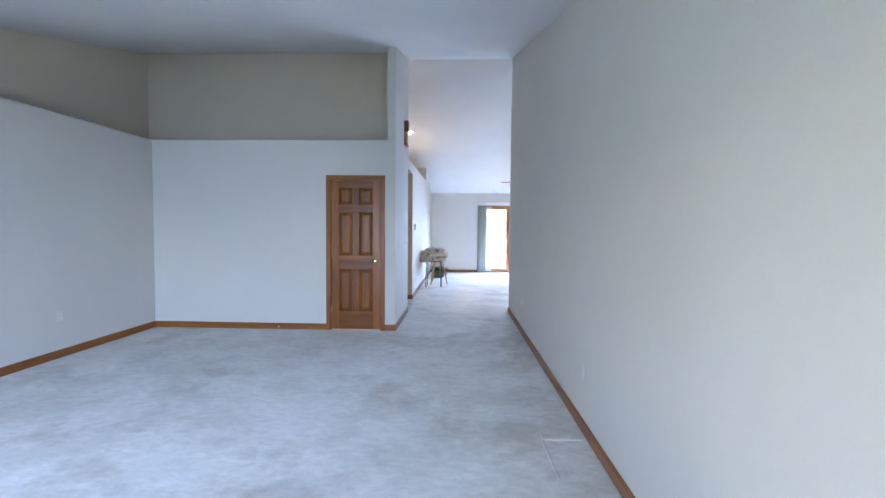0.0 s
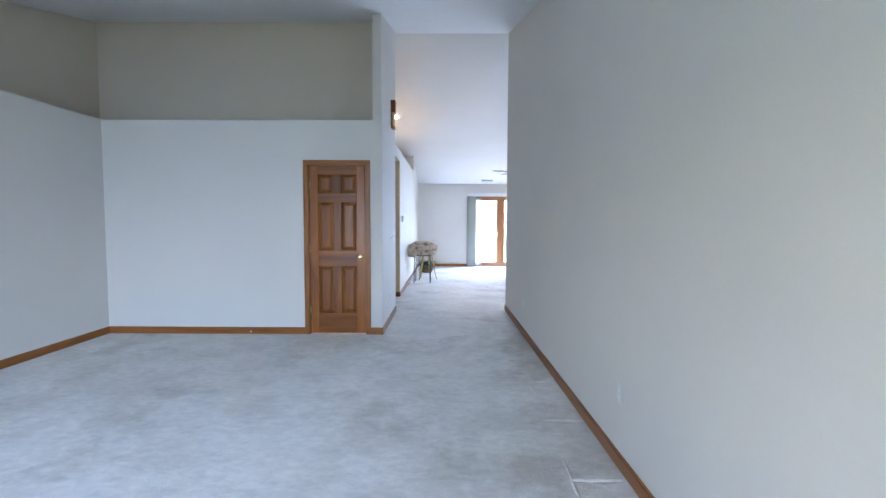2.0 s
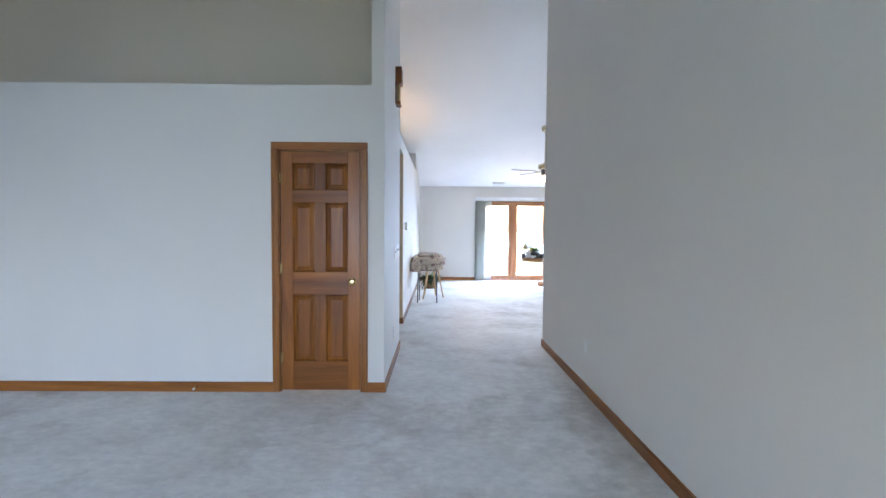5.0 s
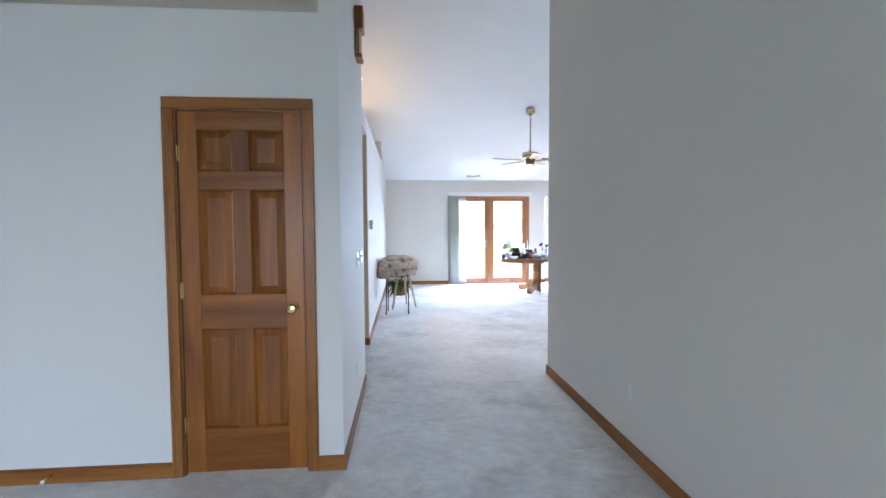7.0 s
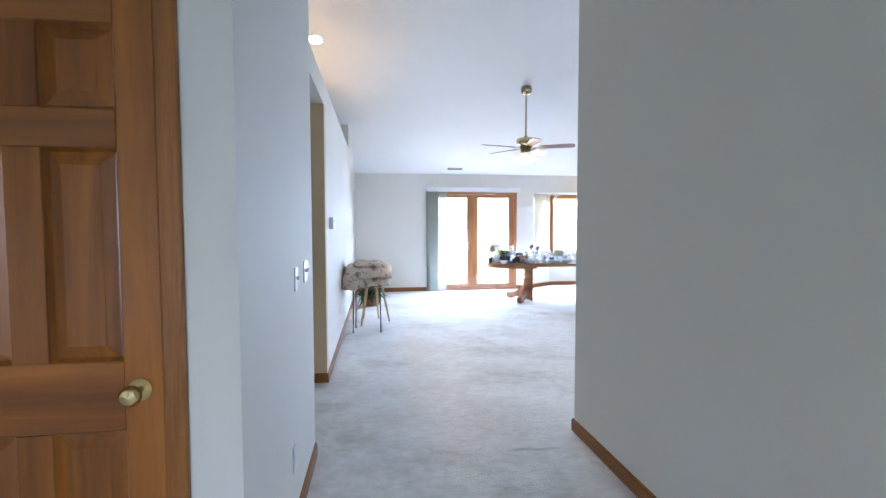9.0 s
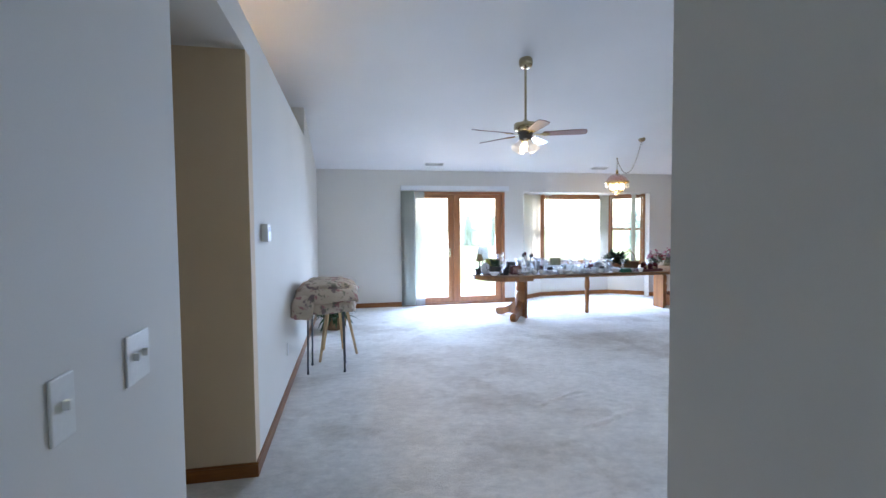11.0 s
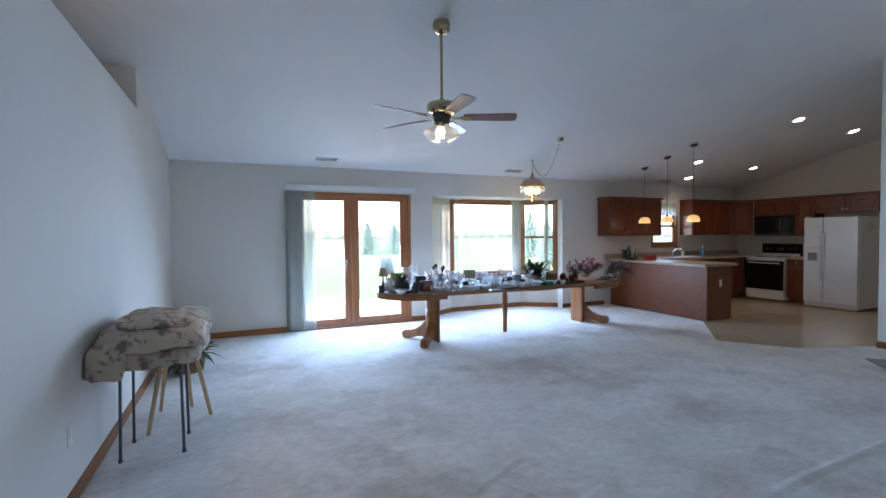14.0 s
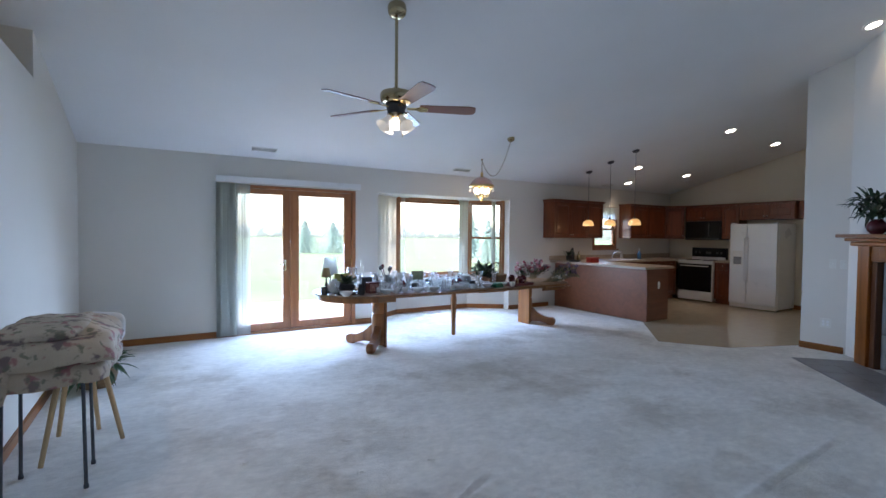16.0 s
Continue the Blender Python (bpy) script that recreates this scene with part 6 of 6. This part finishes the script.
while len(taken) < 190 and tries < 30000:
    tries += 1
    k = rnd.choice(mixk)
    r = size.get(k, 0.047)
    x, y = rnd.uniform(3.10, 4.74), rnd.uniform(TY - TH + 0.08, TY + TH - 0.08)
    if all((x - a) ** 2 + (y - b) ** 2 > (0.9 * (r + c)) ** 2 for a, b, c in taken) and not (abs(x - 3.98) < 0.16 and y > 7.38) and not (abs(x - 3.48) < 0.1 and y > 7.3):
        taken.append((x, y, r))
        ware(k, x, y, TOP + (0.005 if 3.2 < x < 4.74 else 0.0))
for k, x, y in (("china_bowl", 4.86, 6.62), ("maroon_jar", 5.40, 7.05), ("maroon_jar", 5.50, 6.90), ("maroon_jar", 5.33, 6.78), ("dark_mug", 2.80, 6.66), ("dark_mug", 2.93, 6.98), ("china_bowl", 2.60, 6.62), ("goblet", 2.55, 6.76), ("tumbler", 2.99, 6.60), ("dark_mug", 2.42, 6.86),
                ("goblet", 2.72, 7.30), ("glass_vase", 2.98, 7.22), ("china_cup", 5.0, 6.55), ("dark_mug", 4.60, 7.25)):
    ware(k, x, y)

vase = tagged(part("round_vase", lathe(bmesh.new(), [(0.04, 0), (0.075, 0.05), (0.082, 0.09), (0.065, 0.135), (0.03, 0.155), (0.034, 0.17), (0.03, 0.17), (0.026, 0.15)], 22), M["china"], smooth=True), "round white china vase on the oak table", "vase")
vase.location = (2.57, 6.96, TOP)
tray = thing("black_tray", (2.72, 6.86, TOP), "round black lacquer tray under a plant", "tray")
part("dish", lathe(bmesh.new(), [(0.17, 0), (0.19, 0.015), (0.185, 0.015), (0.165, 0.005), (0, 0.005)], 30), M["black"], tray, smooth=True)
pot_plant("potted_plant", (2.70, 6.88, TOP + 0.007), [(0.05, 0), (0.085, 0.03), (0.10, 0.07), (0.095, 0.11), (0.088, 0.112), (0.088, 0.11), (0.084, 0.09)], M["darkgrey"], foliage(31, 70, 0.06, 0.05, 0.13, 0.028, 0.05, 0.10), M["leaf"], "small green plant in a dark bowl on a tray", "dark glazed bowl")
hz_ = thing("hurricane_lamp", (2.88, 7.20, TOP), "clear glass hurricane lamp with a yellow-green top", "lamp")
part("chimney", lathe(bmesh.new(), [(0.05, 0.02), (0.07, 0.10), (0.075, 0.20), (0.06, 0.29), (0.057, 0.29), (0.072, 0.20), (0.067, 0.10), (0.047, 0.02)], 22), M["clear"], hz_, smooth=True)
part("foot", lathe(bmesh.new(), [(0.06, 0), (0.06, 0.015), (0.045, 0.02), (0, 0.02)], 20), M["antique"], hz_, smooth=True)
part("candle", lathe(bmesh.new(), [(0.03, 0.02), (0.03, 0.12), (0, 0.122)], 16), M["wax"], hz_)
yb = tagged(part("yellow_tray", boxm(-0.13, 0.13, -0.05, 0.05, 0, 0.02, bevel=0.006), M["yellow"]), "yellow-green tray leaning over the plant", "tray")
yb.matrix_basis = pose(2.72, 7.17, TOP + 0.0)
for s_, x in ((0.20, 2.72),):
    bx = thing("display_stand", (x, 7.17, TOP + 0.02), "yellow-green box standing on a tray", "box")
    part("box", boxm(-0.09, 0.09, -0.035, 0.035, 0, s_, bevel=0.006), M["yellow"], bx)
for x, y, h in ((3.00, 7.38, 0.30), (3.06, 7.34, 0.36), (3.12, 7.40, 0.28)):
    cs = thing("candlestick", (x, y, TOP), "white candle in a white china candlestick", "candlestick", "white candlesticks on the table")
    part("holder", lathe(bmesh.new(), [(0.04, 0), (0.042, 0.01), (0.012, 0.03), (0.010, 0.08), (0.018, 0.10), (0.014, 0.11), (0, 0.11)], 16), M["china"], cs, smooth=True)
    part("candle", lathe(bmesh.new(), [(0.010, 0.11), (0.009, h), (0.002, h + 0.006)], 12), M["wax"], cs)
pb = thing("printed_box", (2.99, 6.78, TOP), "small dark red box with a pink printed front", "box", rz=8)
part("box", boxm(-0.075, 0.075, -0.04, 0.04, 0, 0.13, bevel=0.004), M["darkred"], pb)
part("print", boxm(-0.06, 0.06, -0.0425, -0.041, 0.025, 0.115), M["pinkprint"], pb)
bk = thing("black_box", (3.02, 7.06, TOP), "black box on the oak table", "box", rz=-6)
part("box", boxm(-0.07, 0.07, -0.05, 0.05, 0, 0.17, bevel=0.004), M["darkgrey"], bk)
uc = thing("utensil_crock", (3.48, 7.42, TOP), "grey crock holding dark wooden utensils", "crock")
part("crock", lathe(bmesh.new(), [(0.05, 0), (0.058, 0.02), (0.06, 0.15), (0.055, 0.15), (0.052, 0.02), (0, 0.015)], 20), M["hearth"], uc, smooth=True)
for i, (a, b, h) in enumerate(((-0.10, 0.0, 0.24), (-0.06, 0.03, 0.26), (0.02, -0.02, 0.22), (0.05, 0.02, 0.23))):
    u = tube(bmesh.new(), [(a * 0.2, b * 0.2, 0.03), (a, b, h)], 0.006)
    bmesh.ops.create_icosphere(u, subdivisions=2, radius=0.028, matrix=Matrix.Translation((a * 1.05, b * 1.05, h + 0.01)) @ Matrix.Diagonal((1, 0.5, 1.2, 1)))
    part("utensil", u, M["maroon"] if i % 2 else M["darkgrey"], uc)
pfm = thing("picture_frame", (3.98, 7.48, TOP), "small olive box picture standing on the table", "picture")
bars("frame", -0.10, 0.10, -0.012, 0.012, 0, 0.19, 0.018, 0.018, 0.018, M["straw"], pfm)
part("picture", boxm(-0.083, 0.083, -0.004, 0.004, 0.017, 0.173), M["olive"], pfm)
part("strut", boxm(-0.02, 0.02, 0.012, 0.09, 0, 0.10), M["straw"], pfm)
jr = thing("lidded_jar", (4.50, 6.98, TOP), "clear glass jar with dark contents and lid", "jar")
part("jar", lathe(bmesh.new(), [(0.06, 0), (0.075, 0.02), (0.078, 0.11), (0.06, 0.135), (0, 0.135)], 22), M["hearth"], jr, smooth=True)
part("lid", lathe(bmesh.new(), [(0.062, 0.136), (0.06, 0.155), (0.015, 0.165), (0.015, 0.18), (0, 0.182)], 20), M["china"], jr, smooth=True)
pot_plant("potted_plant", (4.93, 7.12, TOP), [(0.06, 0), (0.075, 0.04), (0.085, 0.09), (0.09, 0.10), (0.085, 0.102), (0.082, 0.10), (0.078, 0.08)], M["clay"], foliage(17, 190, 0.16, 0.14, 0.17, 0.045, 0.07, 0.08), M["leaf_dark"], "bushy dark green plant in a clay pot", "clay pot")
gt = thing("green_box", (4.76, 6.60, TOP), "shallow green plastic box", "box", rz=12)
part("box", boxm(-0.08, 0.08, -0.06, 0.06, 0, 0.05, bevel=0.006), M["green"], gt)
part("lid", boxm(-0.083, 0.083, -0.063, 0.063, 0.051, 0.06, bevel=0.004), M["green"], gt)
nk = thing("folded_napkin", (4.64, 6.74, TOP), "folded white paper napkin", "napkin", rz=25)
bm = prism(bmesh.new(), [(-0.09, -0.02), (0.09, -0.05), (0.03, 0.09)], 0, lambda x, y: 0.012 + 0.05 * max(0, y))
part("paper", bm, M["china"], nk)


def handle_basket(where, w, d, h, rz, label):
    ob = thing("wicker_basket", where, label, "basket", rz=rz)
    bm = bmesh.new()
    rings = []
    for z, k in ((0, 0.86), (0.02, 0.9), (h * 0.5, 0.97), (h, 1.0), (h + 0.008, 1.03), (h, 0.95), (0.02, 0.84)):
        rings.append([bm.verts.new((w * k * math.copysign(abs(math.cos(a)) ** 0.6, math.cos(a)), d * k * math.copysign(abs(math.sin(a)) ** 0.6, math.sin(a)), z)) for a in [2 * math.pi * i / 32 for i in range(32)]])
    for a, b in zip(rings, rings[1:]):
        for i in range(32):
            bm.faces.new((a[i], a[(i + 1) % 32], b[(i + 1) % 32], b[i]))
    bm.faces.new(rings[0][::-1])
    bm.faces.new(rings[-1])
    part("bowl", bm, M["wicker"], ob, smooth=True)
    part("handle", tube(bmesh.new(), [(w * 0.95 * math.cos(a), 0, h + 0.19 * math.sin(a)) for a in [math.pi * i / 14 for i in range(15)]], 0.008), M["wicker"], ob, smooth=True)
    return ob


handle_basket((5.20, 7.18, TOP), 0.17, 0.12, 0.11, 15, "brown wicker basket with a hooped handle")
cd = thing("candlestick", (5.36, 7.34, TOP), "white candle in a white china candlestick", "candlestick", "white candlesticks on the table")
part("holder", lathe(bmesh.new(), [(0.04, 0), (0.042, 0.01), (0.012, 0.03), (0.014, 0.08), (0, 0.08)], 16), M["china"], cd, smooth=True)
part("candle", lathe(bmesh.new(), [(0.012, 0.08), (0.011, 0.27), (0.002, 0.28)], 12), M["wax"], cd)
dt = thing("red_tray", (5.20, 6.66, TOP), "dark red lacquer tray on the oak table", "tray", rz=4)
bm = boxm(-0.2, 0.2, -0.11, 0.11, 0, 0.012, bevel=0.004)
for a in ((-0.2, 0.2, -0.11, -0.098), (-0.2, 0.2, 0.098, 0.11), (-0.2, -0.188, -0.098, 0.098), (0.188, 0.2, -0.098, 0.098)):
    box(bm, *a, 0.012, 0.04)
part("tray", bm, M["darkred"], dt)
for i in range(5):
    bxk = thing("small_box", (5.08 + 0.06 * i, 6.66 + 0.03 * ((i * 7) % 3 - 1), TOP + 0.012), "small dark trinket box on a red tray", "box", "trinket boxes on the tray", rz=20 * i)
    part("box", boxm(-0.022, 0.022, -0.02, 0.02, 0, 0.045 + 0.012 * (i % 3), bevel=0.003), M["maroon" if i % 2 else "wicker"], bxk)


def bunch(name, where, way, count, spread, length, colors, label, seed, z0=0.03):
    """Dried or silk stems lying in a bunch, each with a ragged blossom."""
    ob = thing(name, where, label, "flowers")
    rnd = random.Random(seed)
    stems, leaves = bmesh.new(), bmesh.new()
    heads = {c: bmesh.new() for c in colors}
    way = Vector(way).normalized()
    for i in range(count):
        d = (way + Vector((rnd.uniform(-1, 1), rnd.uniform(-1, 1), rnd.uniform(-0.15, 0.8))) * spread).normalized()
        L = length * rnd.uniform(0.55, 1.1)
        a = Vector((rnd.uniform(-0.05, 0.05), rnd.uniform(-0.05, 0.05), z0))
        tip = a + d * L
        tip.z = max(tip.z, z0)
        tube(stems, [a, a + d * L * 0.5 + Vector((0, 0, 0.01)), tip], 0.0025, segments=4)
        c = rnd.choice(colors)
        r = rnd.uniform(0.016, 0.036)
        for k in range(7):
            o = Vector((rnd.uniform(-1, 1), rnd.uniform(-1, 1), rnd.uniform(-0.7, 1))) * r * 0.7
            made = bmesh.ops.create_icosphere(heads[c], subdivisions=1, radius=r * rnd.uniform(0.35, 0.6), matrix=Matrix.Translation(tip + o) @ Matrix.Diagonal((1, 1, rnd.uniform(0.5, 1), 1)))
        for k in range(3):
            leaf_blade(leaves, a + d * L * rnd.uniform(0.3, 0.95), (d + Vector((rnd.uniform(-1, 1), rnd.uniform(-1, 1), rnd.uniform(-0.2, 0.8)))).normalized(), rnd.uniform(0.05, 0.10), 0.022, 0.02, 3)
    part("stems", stems, M["straw"], ob)
    part("leaves", leaves, M["leaf_dark"], ob)
    for c in heads:
        part("blossoms", heads[c], M[c], ob)
    return ob


bunch("flower_bunch", (5.58, 7.02, TOP), (0.35, -0.1, 0.8), 60, 0.8, 0.26, ["rose", "blush", "cream_petal"], "bunch of pink, red and cream silk flowers", 4)
bunch("flower_bunch", (5.86, 7.10, TOP), (0.6, 0.0, 0.65), 60, 0.75, 0.30, ["rose", "blush", "mauve"], "bunch of pink and mauve silk flowers", 6)
bunch("dried_flowers", (6.02, 6.84, TOP), (1.0, -0.25, 0.25), 80, 0.45, 0.40, ["mauve", "straw", "mauve"], "bundle of dried mauve flowers hanging past the table end", 9)
bunch("dried_flowers", (5.72, 6.64, TOP), (0.9, -0.1, 0.12), 26, 0.30, 0.32, ["straw", "cream_petal"], "bundle of straw-coloured dried flowers", 12, 0.02)

# ---- small things on the kitchen worktop ----
WT = CT + 0.0405
rb = thing("red_container", (7.98, 7.72, WT), "red plastic storage container on the worktop", "container", rz=-8)
part("tub", boxm(-0.10, 0.10, -0.07, 0.07, 0, 0.085, bevel=0.012, segments=3), M["red"], rb)
part("lid", boxm(-0.105, 0.105, -0.075, 0.075, 0.086, 0.098, bevel=0.005), M["red"], rb)
tr_ = thing("dark_dish", (7.80, 8.02, WT), "dark dish with odds and ends on the worktop", "dish")
part("dish", lathe(bmesh.new(), [(0.10, 0), (0.14, 0.035), (0.135, 0.035), (0.095, 0.006), (0, 0.006)], 24), M["darkgrey"], tr_, smooth=True)
pot_plant("potted_plant", (7.90, 8.25, WT), [(0.05, 0), (0.06, 0.04), (0.065, 0.09), (0.068, 0.10), (0.065, 0.102), (0.063, 0.10), (0.06, 0.08)], M["darkgrey"], foliage(41, 30, 0.04, 0.08, 0.16, 0.025, 0.04, 0.08), M["leaf_dark"], "small dark plant on the kitchen worktop", "dark pot")
for x, y, h, mt, lb in ((8.12, 8.36, 0.26, "darkgrey", "tall dark bottle on the kitchen worktop"), (8.26, 8.33, 0.19, "antique", "brown bottle on the kitchen worktop"), (9.75, 8.42, 0.16, "china", "white soap bottle beside the sink")):
    bo = thing("bottle", (x, y, WT), lb, "bottle")
    part("body", lathe(bmesh.new(), [(0.032, 0), (0.035, 0.01), (0.035, h * 0.6), (0.014, h * 0.75), (0.013, h * 0.95), (0, h * 0.95)], 18), M[mt], bo, smooth=True)
    part("cap", lathe(bmesh.new(), [(0.015, h * 0.951), (0.015, h), (0, h)], 14), M["darkgrey"], bo)
sb = thing("spray_bottle", (10.15, 8.25, WT), "white spray bottle with blue contents on the worktop", "bottle")
part("body", lathe(bmesh.new(), [(0.04, 0), (0.042, 0.01), (0.042, 0.12), (0.018, 0.17), (0.016, 0.19), (0, 0.19)], 18), M["blue"], sb, smooth=True)
part("trigger_head", boxm(-0.015, 0.05, -0.014, 0.014, 0.19, 0.24, bevel=0.006), M["china"], sb, "white trigger head")
